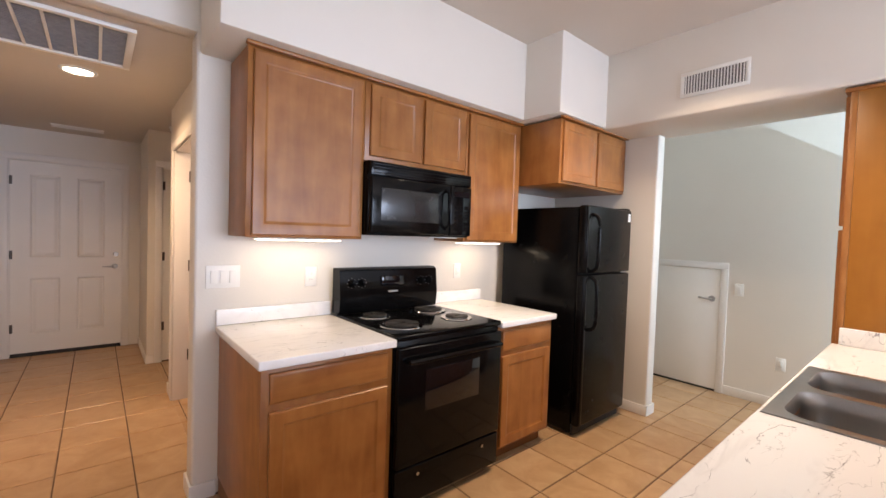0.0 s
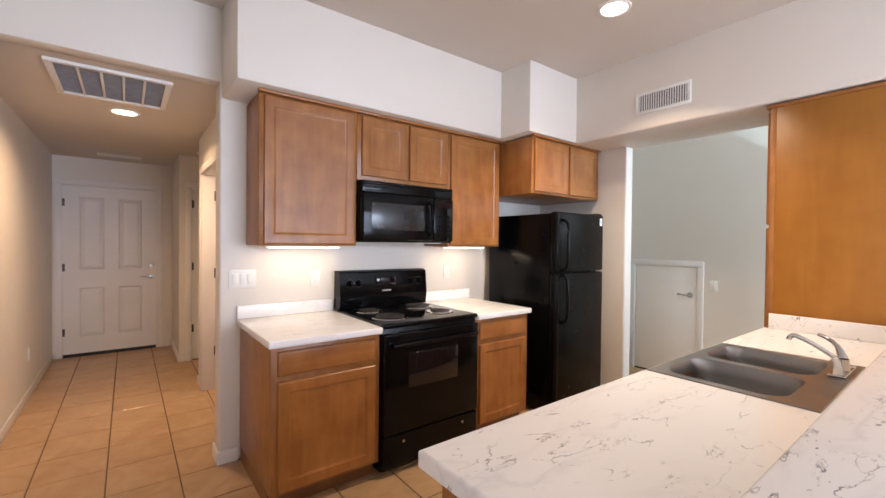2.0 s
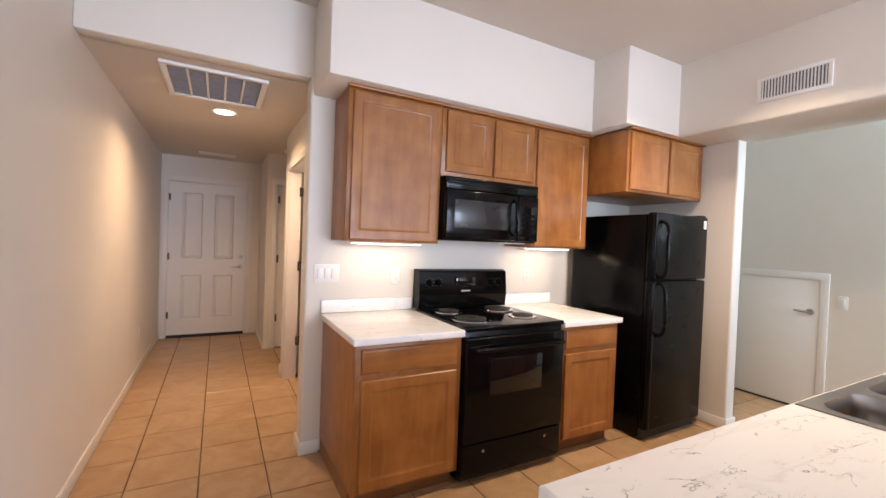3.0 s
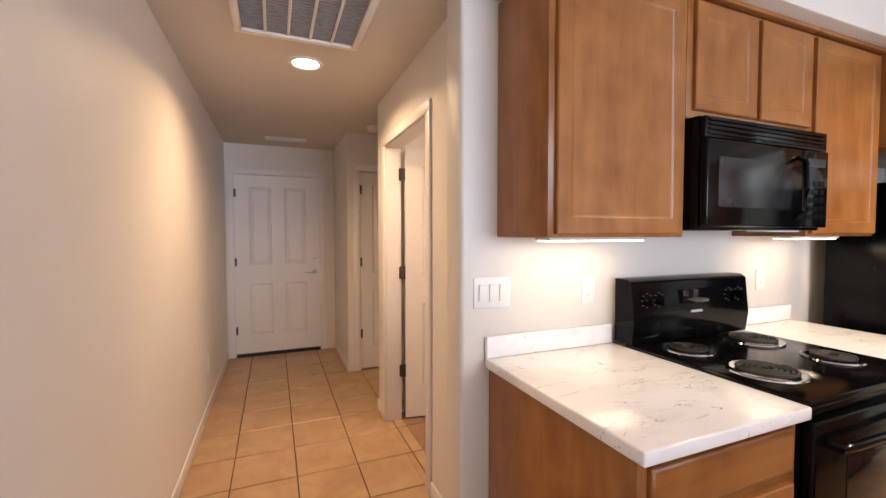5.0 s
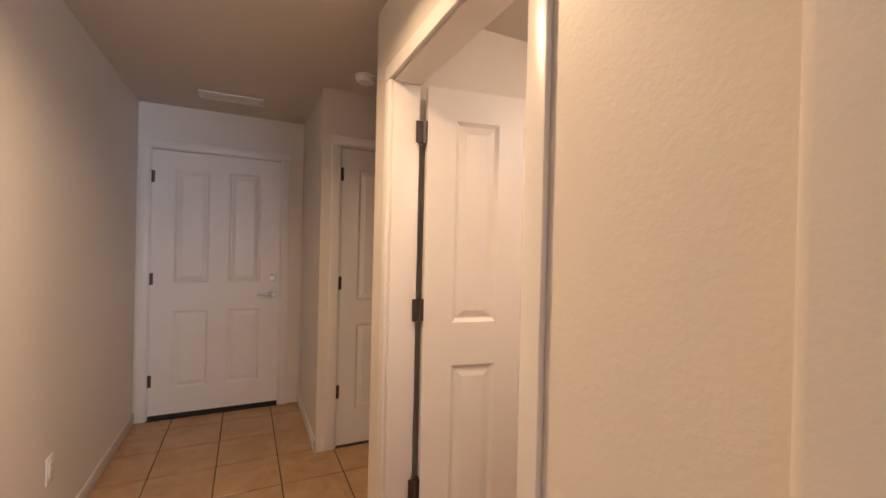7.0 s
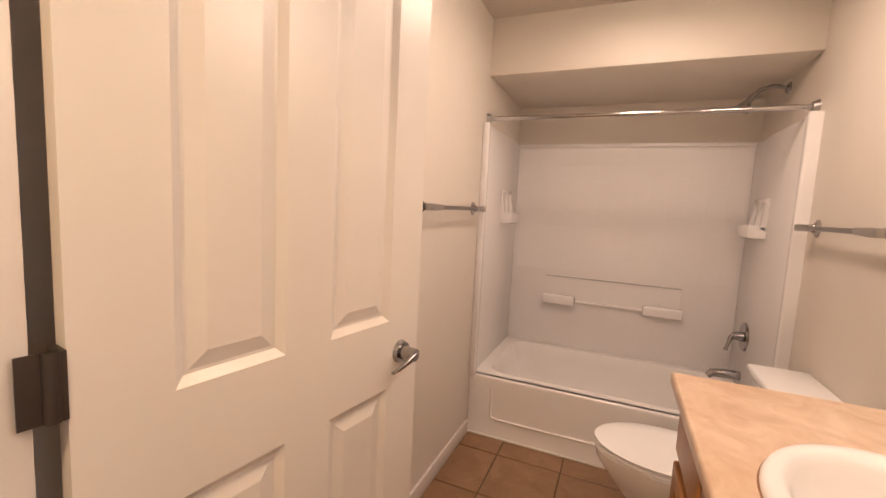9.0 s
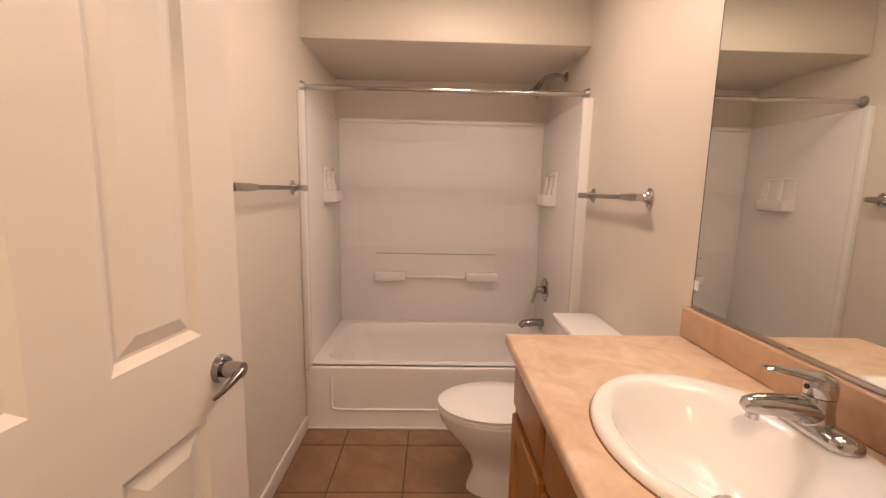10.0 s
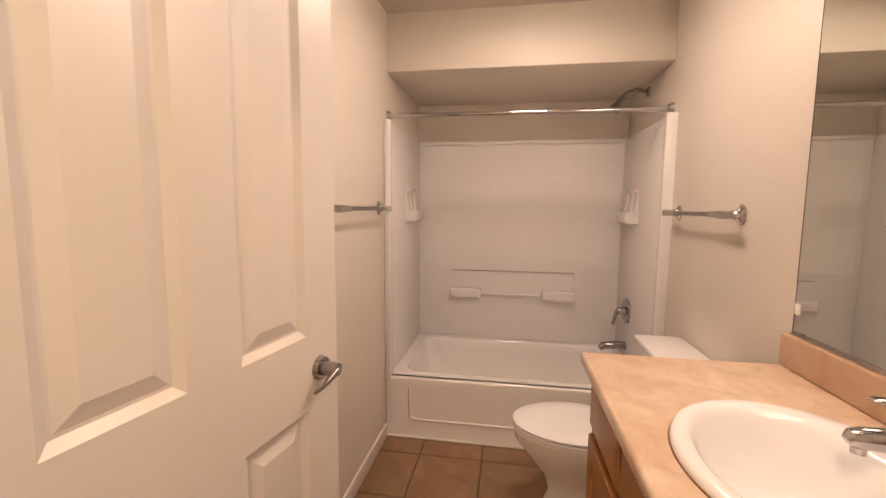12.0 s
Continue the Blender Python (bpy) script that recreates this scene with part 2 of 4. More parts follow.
def cyl(bm, p, q, r, r2=None, n=20):
    """A capped cylinder or cone from p to q."""
    p, q = Vector(p), Vector(q)
    m = Matrix.Translation((p + q) / 2) @ (q - p).to_track_quat("Z", "Y").to_matrix().to_4x4()
    bmesh.ops.create_cone(bm, cap_ends=True, segments=n, radius1=r, radius2=r if r2 is None else r2, depth=(q - p).length, matrix=m)
    return bm


def tube(bm, pts, r, n=12):
    """A round bar that follows the points, with rounded joints."""
    pts = [Vector(p) for p in pts]
    rings = []
    for i, p in enumerate(pts):
        d = (pts[min(i + 1, len(pts) - 1)] - pts[max(i - 1, 0)]).normalized()
        rot = d.to_track_quat("Z", "Y").to_matrix()
        rad = r[i] if isinstance(r, (list, tuple)) else r
        rings.append([bm.verts.new(p + rot @ Vector((rad * math.cos(a), rad * math.sin(a), 0))) for a in (2 * math.pi * k / n for k in range(n))])
    for a, b in zip(rings, rings[1:]):
        for k in range(n):
            bm.faces.new((a[k], a[(k + 1) % n], b[(k + 1) % n], b[k]))
    bm.faces.new(rings[0][::-1]), bm.faces.new(rings[-1])
    return bm


def bez(p0, p1, p2, n=8):
    p0, p1, p2 = Vector(p0), Vector(p1), Vector(p2)
    return [p0 * (1 - t) ** 2 + p1 * 2 * t * (1 - t) + p2 * t * t for t in (i / n for i in range(n + 1))]


def loops(bm, rings, close_first=False, close_last=True):
    """A skin over rings of equally many points."""
    vs = [[bm.verts.new(p) for p in ring] for ring in rings]
    n = len(vs[0])
    for a, b in zip(vs, vs[1:]):
        for k in range(n):
            bm.faces.new((a[k], a[(k + 1) % n], b[(k + 1) % n], b[k]))
    if close_first:
        bm.faces.new(vs[0][::-1])
    if close_last:
        bm.faces.new(vs[-1])
    return bm


def rrect(cx, cy, w, h, r, z, n=6):
    pts = []
    for sx, sy, a0 in ((1, 1, 0), (-1, 1, 90), (-1, -1, 180), (1, -1, 270)):
        for i in range(n + 1):
            a = radians(a0 + 90 * i / n)
            pts.append(Vector((cx + sx * (w / 2 - r) + r * math.cos(a), cy + sy * (h / 2 - r) + r * math.sin(a), z)))
    return pts


def oval(cx, cy, a, b, z, n=48, egg=0.0):
    return [Vector((cx + a * math.cos(t), cy + b * math.sin(t) * (1 + egg * math.sin(t)), z)) for t in (2 * math.pi * k / n for k in range(n))]


def thing(name, at, label, category, group="", rz=0.0, kind=""):
    ob = new(name)
    ob.empty_display_size = 0.1
    ob.matrix_basis = pose(*at, 0, 0, rz)
    ORG[ob.name] = Vector(at) if not rz else Vector((0, 0, 0))
    return tagged(ob, label, category, group, kind)


def finish(bm, ob_name, material, smooth):
    bmesh.ops.recalc_face_normals(bm, faces=bm.faces[:])
    me = bpy.data.meshes.new(ob_name)
    bm.to_mesh(me)
    bm.free()
    me.materials.append(material)
    if smooth:
        flat = [max(abs(c) for c in p.normal) > 0.9999 and p.area > 4e-4 for p in me.polygons]
        me.polygons.foreach_set("use_smooth", [not f for f in flat])
        me.set_sharp_from_angle(angle=radians(35))
    return me


def part(name, bm, material, parent, label="", smooth=True):
    """One mesh under a thing or a part; the bmesh is in the place's own coordinates unless the thing is turned."""
    root = parent
    while root.parent:
        root = root.parent
    org = ORG.get(root.name, Vector((0, 0, 0)))
    bm.transform(Matrix.Translation(-org))
    ob = new(name, finish(bm, name, material, smooth))
    ob.parent = parent
    return tagged(ob, label)


def solid(name, bm, material, label, category, kind="", group="", smooth=True):
    """One top-level mesh."""
    return tagged(new(name, finish(bm, name, material, smooth)), label, category, group, kind)


def struct(name, bm, material, label="", category="wall"):
    return solid(name, bm, material, label or "painted plaster " + category, category, "structure")


def panel(bm, x0, x1, z0, z1, rings, y=0.0):
    """Nested rectangles (inset, depth behind y) that face -y, filled in the middle."""
    rr = []
    for inset, d in rings:
        rr.append([Vector((x0 + inset, y + d, z0 + inset)), Vector((x1 - inset, y + d, z0 + inset)), Vector((x1 - inset, y + d, z1 - inset)), Vector((x0 + inset, y + d, z1 - inset))])
    return loops(bm, rr, False, True)


def front(x0, x1, z0, z1, y, thick=0.019, flat=False):
    """A cabinet door or drawer front that faces -y; y is its face."""
    bm = bmesh.new()
    if flat:
        rings = [(0, thick), (0, 0.008), (0.003, 0.004), (0.010, 0.001), (0.016, 0)]
    else:
        rings = [(0, thick), (0, 0.004), (0.004, 0), (0.052, 0), (0.056, 0.002), (0.064, 0.0075), (0.070, 0.008)]
    panel(bm, x0, x1, z0, z1, rings, y)
    bm.faces.new([bm.verts.new((x, y + thick, z)) for x, z in ((x0, z0), (x0, z1), (x1, z1), (x1, z0))])
    return bm


def leaf(w, h, panels, t=0.035):
    """A moulded panel door, hinge edge on x = 0, faces at y = 0 (towards -y) and y = t."""
    bm = bmesh.new()
    xs = sorted({0.0, w, *(p[0] for p in panels), *(p[1] for p in panels)})
    zs = sorted({0.0, h, *(p[2] for p in panels), *(p[3] for p in panels)})
    rings = [(0, 0), (0.016, 0.011), (0.022, 0.011), (0.050, 0.003)]

    def side(flip):
        for x0, x1, z0, z1 in panels:
            m = bmesh.new()
            panel(m, x0, x1, z0, z1, rings)
            if flip:
                m.transform(Matrix.Translation((0, t, 0)) @ Matrix.Diagonal((1, -1, 1, 1)))
            me = bpy.data.meshes.new("tmp")
            m.to_mesh(me)
            m.free()
            bm.from_mesh(me)
            bpy.data.meshes.remove(me)
        yy = t if flip else 0.0
        for a, b in zip(xs, xs[1:]):
            for c, d in zip(zs, zs[1:]):
                mx, mz = (a + b) / 2, (c + d) / 2
                if not any(p[0] < mx < p[1] and p[2] < mz < p[3] for p in panels):
                    bm.faces.new([bm.verts.new(q) for q in ((a, yy, c), (b, yy, c), (b, yy, d), (a, yy, d))])
    side(False)
    side(True)
    for q in (((0, 0, 0), (0, t, 0), (0, t, h), (0, 0, h)), ((w, 0, 0), (w, t, 0), (w, t, h), (w, 0, h)), ((0, 0, 0), (w, 0, 0), (w, t, 0), (0, t, 0)), ((0, 0, h), (w, 0, h), (w, t, h), (0, t, h))):
        bm.faces.new([bm.verts.new(p) for p in q])
    bmesh.ops.remove_doubles(bm, verts=bm.verts[:], dist=0.0002)
    return bm


def plate_hole(bm, x0, x1, y0, y1, hole, z):
    """A flat rectangle with a hole whose points run round its centre."""
    n = len(hole)
    c = sum(hole, Vector()) / n
    inner = [bm.verts.new((p.x, p.y, z)) for p in hole]
    outer = []
    for p in hole:
        d = p - c
        s = min(((x1 - c.x) if d.x > 0 else (x0 - c.x)) / d.x if abs(d.x) > 1e-6 else 1e9, ((y1 - c.y) if d.y > 0 else (y0 - c.y)) / d.y if abs(d.y) > 1e-6 else 1e9)
        outer.append(bm.verts.new((c.x + d.x * s, c.y + d.y * s, z)))
    for k in range(n):
        a, b = outer[k], outer[(k + 1) % n]
        ring = [inner[k], a]
        t0 = math.atan2(a.co.y - c.y, a.co.x - c.x)
        span = (math.atan2(b.co.y - c.y, b.co.x - c.x) - t0) % (2 * math.pi)
        between = []
        for x, y in ((x0, y0), (x1, y0), (x1, y1), (x0, y1)):
            q = (math.atan2(y - c.y, x - c.x) - t0) % (2 * math.pi)
            if 1e-5 < q < span - 1e-5:
                between.append((q, x, y))
        ring += [bm.verts.new((x, y, z)) for q, x, y in sorted(between)]
        bm.faces.new(ring + [b, inner[(k + 1) % n]])
    return bm

# ---- structure ----
ZK, ZH, ZB = 2.86, 2.41, 2.42
struct("ground", bx(-300, 300, -300, 300, -0.40, -0.30), GROUNDM, "dry bare ground outside the house", "ground")
struct("floor", bx(-0.75, 6.05, -4.6, 7.6, -0.12, -0.006), GROUT, "tan ceramic tile floor with dark grout", "floor")
struct("wall_west", bx(-0.72, -0.60, -4.5, 6.55, 0, 3.0), WALL, "long cream wall of the hallway")
bm = bmesh.new()
box(bm, -0.60, -0.525, 6.40, 6.55, 0, 2.6), box(bm, -0.525, 0.415, 6.40, 6.55, 2.085, 2.6), box(bm, 0.415, 0.58, 6.40, 6.55, 0, 2.6)
struct("wall_north", bm, WALL, "cream wall around the entry door")
bm = bx(0.58, 0.70, 5.55, 6.55, 0, 2.6)
box(bm, 0.58, 0.70, 5.44, 5.55, 0, 2.6), box(bm, 0.70, 1.46, 5.44, 5.55, 2.045, 2.6), box(bm, 1.46, 1.9, 5.44, 5.55, 0, 2.6)
struct("wall_closet", bm, WALL, "cream wall around the closet door")
struct("wall_nook", bx(1.80, 1.9, 4.45, 5.44, 0, 2.6), WALL, "plain cream wall closing the nook")
struct("wall_closet_back", bx(0.70, 1.9, 6.2, 6.3, 0, 2.6), WALL, "plain closet back wall")
# hall side of the bathroom, with its doorway
bm = bx(0.66, 0.775, 2.83, 3.318, 0, 2.6)
box(bm, 0.66, 0.775, 3.318, 4.225, 2.045, 2.6), box(bm, 0.66, 0.775, 4.225, 4.455, 0, 2.6)
struct("wall_bathroom_door", bm, WALL, "cream wall around the bathroom doorway")
struct("wall_bathroom_north", bx(0.775, 3.78, 4.335, 4.455, 0, 2.6), WALL, "cream bathroom side wall")
struct("wall_bathroom_east", bx(3.66, 3.78, 2.83, 4.335, 0, 2.6), WALL, "cream wall behind the bathtub")
# wall behind the stove, with its rounded free end
struct("wall_stove", bx(0.56, 3.76, 2.68, 2.83, 0, 3.0, bev=0.016, seg=3), WALL, "white kitchen wall behind the stove")
struct("wall_hall_header", bx(-0.60, 0.575, 2.68, 2.80, ZH, 3.0, bev=0.012), WALL, "white upper wall above the hallway")
struct("soffit", bx(0.577, 2.62, 2.258, 2.70, 2.307, 3.0, bev=0.012), WALL, "white plaster soffit above the cabinets", "soffit")
struct("soffit_fridge", bx(2.61, 3.24, 1.945, 2.70, 2.307, 3.0, bev=0.012), WALL, "white plaster soffit above the refrigerator", "soffit")
struct("beam", bx(3.22, 3.762, -0.40, 2.69, 2.295, 3.0, bev=0.016, seg=3), WALL, "deep cream plaster beam over the opening", "beam")
struct("wall_opening", bx(3.64, 3.76, 1.715, 2.69, 0, 2.40, bev=0.016, seg=3), WALL, "cream wall end beside the opening")
bm = bx(3.86, 3.98, -4.5, 0.50, 0, 3.8)
box(bm, 3.66, 3.86, -4.5, -0.10, 0, 3.0)
struct("wall_east", bm, WALL, "cream living room wall")
struct("wall_upper_east", bx(3.762, 3.86, -0.5, 2.9, 2.31, 3.8), WALL, "upper cream wall above the opening")
bm = bx(-0.72, 0.55, -4.62, -4.5, 0, 3.0)
box(bm, 0.55, 3.25, -4.62, -4.5, 0, 0.5), box(bm, 0.55, 3.25, -4.62, -4.5, 2.4, 3.0), box(bm, 3.25, 3.98, -4.62, -4.5, 0, 3.0)
struct("wall_south", bm, WALL, "cream living room wall with the window")
# stair hall behind the opening
bm = bmesh.new()
prof = [(-2.0, 0), (3.0, 0), (3.0, 3.64), (-1.0, 1.02), (-2.0, 0.42)]
loops(bm, [[Vector((4.80, y, z)) for y, z in prof], [Vector((4.92, y, z)) for y, z in prof]], True, True)
struct("wall_stairs", bm, WALL, "pale grey stair wall with a sloping top")
struct("wall_stairs_far", bx(5.90, 6.02, -2.1, 3.1, 0, 3.8), WALL, "pale wall beyond the stairs")
struct("wall_stairs_north", bx(3.78, 6.02, 2.95, 3.07, 0, 3.8), WALL, "plain wall at the end of the stair hall")
bm = bx(3.98, 4.2, -2.12, -2.0, 0, 3.8)
box(bm, 4.2, 5.6, -2.12, -2.0, 0, 1.15), box(bm, 4.2, 5.6, -2.12, -2.0, 2.65, 3.8), box(bm, 5.6, 6.02, -2.12, -2.0, 0, 3.8)
struct("wall_stairs_south", bm, WALL, "pale wall with the stair window")
struct("ceiling_stairs", bx(3.76, 6.02, -2.12, 3.07, 3.72, 3.82), CEIL, "pale ceiling over the stairs", "ceiling")
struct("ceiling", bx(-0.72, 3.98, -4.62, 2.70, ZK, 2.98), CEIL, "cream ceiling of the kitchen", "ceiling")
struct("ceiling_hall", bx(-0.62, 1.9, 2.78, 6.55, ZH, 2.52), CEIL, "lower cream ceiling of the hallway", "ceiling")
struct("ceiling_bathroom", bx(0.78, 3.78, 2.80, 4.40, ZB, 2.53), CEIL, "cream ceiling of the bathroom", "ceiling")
struct("soffit_bathtub", bx(2.872, 3.67, 2.825, 4.34, 2.110, 2.45, bev=0.01), WALL, "cream plaster soffit above the bathtub", "soffit")


def window(name, x0, x1, y, z0, z1, label):
    w = thing(name, ((x0 + x1) / 2, y, z0), label, "window", kind="structure")
    fr = bmesh.new()
    for a in ((x0, x0 + 0.05, z0, z1), (x1 - 0.05, x1, z0, z1), (x0 + 0.05, x1 - 0.05, z0, z0 + 0.05), (x0 + 0.05, x1 - 0.05, z1 - 0.05, z1), ((x0 + x1) / 2 - 0.025, (x0 + x1) / 2 + 0.025, z0 + 0.05, z1 - 0.05)):
        box(fr, a[0], a[1], y - 0.05, y, a[2], a[3], bev=0.004)
    part("window_frame", fr, PLAST, w)
    part("window_sill", bx(x0, x1, y, y + 0.10, z0 - 0.02, z0, bev=0.004), TRIM, w)


window("window_1", 0.55, 3.25, -4.55, 0.5, 2.4, "wide white framed living room window")
window("window_2", 4.2, 5.6, -2.06, 1.15, 2.65, "white framed window by the stairs")


def baseboards():
    def bb(x0, x1, y0, y1):
        struct("baseboard", bx(x0, x1, y0, y1, 0, 0.085, bev=0.004), TRIM, "white painted baseboard", "baseboard")
    bb(-0.60, -0.588, -4.5, 6.385)
    bb(0.548, 0.56, 2.668, 2.842)
    bb(0.548, 0.672, 2.667, 2.679)
    bb(0.548, 0.648, 2.831, 2.843)
    bb(0.648, 0.66, 2.843, 3.259)
    bb(0.648, 0.66, 4.285, 4.467)
    bb(0.568, 0.58, 5.428, 6.385)
    bb(0.568, 0.635, 5.428, 5.44)
    bb(0.775, 2.80, 4.323, 4.335)
    bb(3.628, 3.64, 1.703, 2.0)
    bb(3.628, 3.772, 1.703, 1.715)
    bb(3.760, 3.772, 1.703, 2.9)
    bb(4.788, 4.80, -2.0, 1.498)


baseboards()


def casing(name, u0, u1, h, at, rz, w=0.057, t=0.016, jamb=0.11):
    """Door trim on the face y = 0 of a wall (towards -y), with the jambs behind it."""
    c = thing(name, at, "white painted door casing and jamb", "door frame", rz=rz, kind="structure")
    ORG[c.name] = Vector((0, 0, 0))
    for a in ((u0 - w, u0 + 0.004, 0, h - 0.004), (u1 - 0.004, u1 + w, 0, h - 0.004), (u0 - w, u1 + w, h - 0.004, h + w)):
        bm = bx(a[0], a[1], -t, 0, a[2], a[3], bev=0.004)
        part("trim", bm, TRIM, c)
    for a in ((u0, u0 + 0.012, 0, h), (u1 - 0.012, u1, 0, h), (u0 + 0.012, u1 - 0.012, h - 0.012, h)):
        part("jamb", bx(a[0], a[1], 0.001, jamb, a[2], a[3], bev=0.002), TRIM, c)
    return c


casing("door_frame_entry", -0.525, 0.415, 2.085, (0, 6.40, 0), 0)
casing("door_frame_closet", 0.70, 1.46, 2.045, (0, 5.44, 0), 0)
# faces -x: local x runs along -y of the place
casing("door_frame_bathroom", -4.225, -3.318, 2.045, (0.66, 0, 0), -90, jamb=0.115)
casing("door_frame_stairs", -2.22, -1.556, 1.20, (4.80, 0, 0), -90, jamb=0.05)


def four_panels(w, h, low=0.13, mid0=0.82, mid1=0.98):
    s, m = w * 0.165, w * 0.075
    return [(s, w / 2 - m, low + 0.10, mid0), (w / 2 + m, w - s, low + 0.10, mid0), (s, w / 2 - m, mid1, h - 0.13), (w / 2 + m, w - s, mid1, h - 0.13)]


def hinge(parent, x, y, z):
    bm = cyl(bmesh.new(), (x, y, z - 0.045), (x, y, z + 0.045), 0.008, n=12)
    box(bm, x - 0.022, x + 0.022, y - 0.001, y + 0.003, z - 0.045, z + 0.045)
    part("hinge", bm, BRONZE, parent, "dark metal butt hinge")


def lever(parent, x, y, z, s, drop=0.0):
    """Lever handle on a face towards -y; s: the way the lever points."""
    bm = cyl(bmesh.new(), (x, y, z), (x, y - 0.012, z), 0.030, 0.026, n=24)
    cyl(bm, (x, y - 0.012, z), (x, y - 0.05, z), 0.010)
    tube(bm, [(x, y - 0.05, z), (x + s * 0.02, y - 0.055, z), (x + s * 0.06, y - 0.055, z - drop), (x + s * 0.115, y - 0.050, z - 2 * drop)], [0.010, 0.010, 0.008, 0.006])
    part("door_handle", bm, NICKEL, parent, "satin nickel lever handle")


d = thing("door_1", (0, 6.415, 0.03), "closed white four-panel entry door with nickel lever", "door", kind="structure")
ORG[d.name] = Vector((0, 6.415, 0.03))
bm = leaf(0.915, 2.035, four_panels(0.915, 2.035, 0.10, 0.80, 1.02))
bm.transform(Matrix.Translation((-0.512, 6.415, 0.03)))
lf = part("door_leaf", bm, DOORW, d, smooth=False)
lever(lf, 0.345, 6.415, 0.945, -1)
bm = cyl(bmesh.new(), (0.352, 6.415, 1.085), (0.352, 6.395, 1.085), 0.027, 0.022, n=20)
part("deadbolt", bm, NICKEL, lf)
for z in (0.30, 1.08, 1.86):
    hinge(lf, -0.513, 6.409, z)
part("door_sweep", bx(-0.510, 0.402, 6.408, 6.447, 0.004, 0.034), DARKR, d, "dark rubber door sweep")
struct("threshold", bx(-0.513, 0.403, 6.39, 6.55, -0.004, 0.006, bev=0.002), DARKR, "dark metal entry door threshold", "threshold")

d = thing("door_2", (0.713, 5.452, 0.012), "closed white four-panel closet door", "door", kind="structure")
bm = leaf(0.735, 2.015, four_panels(0.735, 2.015))
bm.transform(Matrix.Translation((0.713, 5.452, 0.012)))
lf = part("door_leaf", bm, DOORW, d, smooth=False)
for z in (0.38, 1.115, 1.85):
    hinge(lf, 0.706, 5.446, z)
lever(lf, 1.38, 5.452, 0.95, -1)

# bathroom door, standing open into the bathroom
d = thing("door_3", (0.803, 4.197, 0.012), "open white four-panel bathroom door with nickel knob lever", "door", rz=-9.0, kind="structure")
W = 0.754
lf = part("door_leaf", leaf(W, 2.02, four_panels(W, 2.02, 0.13, 0.866, 1.046)), DOORW, d, smooth=False)
for z in (0.36, 1.10, 1.83):
    hb = cyl(bmesh.new(), (-0.014, 0.002, z - 0.045), (-0.014, 0.002, z + 0.045), 0.009, n=16)
    box(hb, -0.046, -0.012, 0.003, 0.006, z - 0.045, z + 0.045), box(hb, -0.010, 0.0005, -0.002, 0.030, z - 0.045, z + 0.045)
    part("hinge", hb, BRONZE, lf, "dark metal butt hinge")
bm = cyl(bmesh.new(), (W - 0.076, 0, 0.955), (W - 0.076, -0.012, 0.955), 0.031, 0.027, n=24)
cyl(bm, (W - 0.076, -0.012, 0.955), (W - 0.076, -0.053, 0.955), 0.0185, 0.0165, 24)
tube(bm, [(W - 0.078, -0.048, 0.954), (W - 0.104, -0.049, 0.945), (W - 0.130, -0.045, 0.934), (W - 0.152, -0.038, 0.926)], [0.011, 0.008, 0.0055, 0.004], 16)
# darkened metal, dark reflections painted into the nickel
part("door_handle", bm, DCHROME, lf, "satin nickel lever handle")
part("latch", bx(W - 0.0005, W + 0.0025, 0.006, 0.029, 0.925, 0.985), NICKEL, lf)

d = thing("door_4", (4.792, 1.84, 0.02), "short white flush closet door under the stairs", "door", kind="structure")
lf = part("door_leaf", bx(4.797, 4.806, 1.569, 2.207, 0.02, 1.186, bev=0.002), DOORW, d)
bm = cyl(bmesh.new(), (4.797, 1.630, 0.90), (4.785, 1.630, 0.90), 0.03, 0.026, n=20)
tube(bm, [(4.785, 1.630, 0.90), (4.745, 1.632, 0.90), (4.74, 1.655, 0.90), (4.745, 1.73, 0.905)], 0.009)
part("door_handle", bm, NICKEL, lf, "satin nickel lever handle")
# solid dark strip in place of the shade below the leaf
struct("door_gap", bx(4.797, 4.80, 1.569, 2.207, 0.001, 0.018), DARKR, "dark strip standing for the shaded gap under the closet door", "threshold")

# ---- kitchen ----


def base_cabinet(x0, x1, label, yf=1.95):
    c = thing("base_cabinet", ((x0 + x1) / 2, 2.3, 0), label, "cabinet", "kitchen base cabinets")
    part("body", bx(x0, x1, yf + 0.002, 2.676, 0.10, 0.875, bev=0.002), MAPLE, c)
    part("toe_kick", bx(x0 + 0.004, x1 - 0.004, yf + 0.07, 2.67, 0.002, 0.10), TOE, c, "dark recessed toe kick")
    part("drawer_front", front(x0 + 0.032, x1 - 0.032, 0.724, 0.850, yf - 0.017, flat=True), MAPLE_X, c)
    part("door", front(x0 + 0.032, x1 - 0.032, 0.120, 0.690, yf - 0.017), MAPLE, c)
    return c


base_cabinet(0.680, 1.300, "honey maple base cabinet with one drawer and door")
base_cabinet(2.072, 2.618, "honey maple base cabinet beside the refrigerator")


def worktop(x0, x1, label):
    c = thing("worktop", ((x0 + x1) / 2, 2.3, 0.876), label, "countertop", "stove wall worktops")
    part("slab", bx(x0, x1, 1.914, 2.676, 0.876, 0.914, bev=0.006, seg=3), COUNTER, c)
    part("backsplash", bx(x0, x1 - 0.004, 2.656, 2.677, 0.9145, 1.000, bev=0.006, seg=3), COUNTER, c)


worktop(0.660, 1.303, "white marble-look laminate worktop with short backsplash")
worktop(2.066, 2.628, "white marble-look worktop between stove and refrigerator")


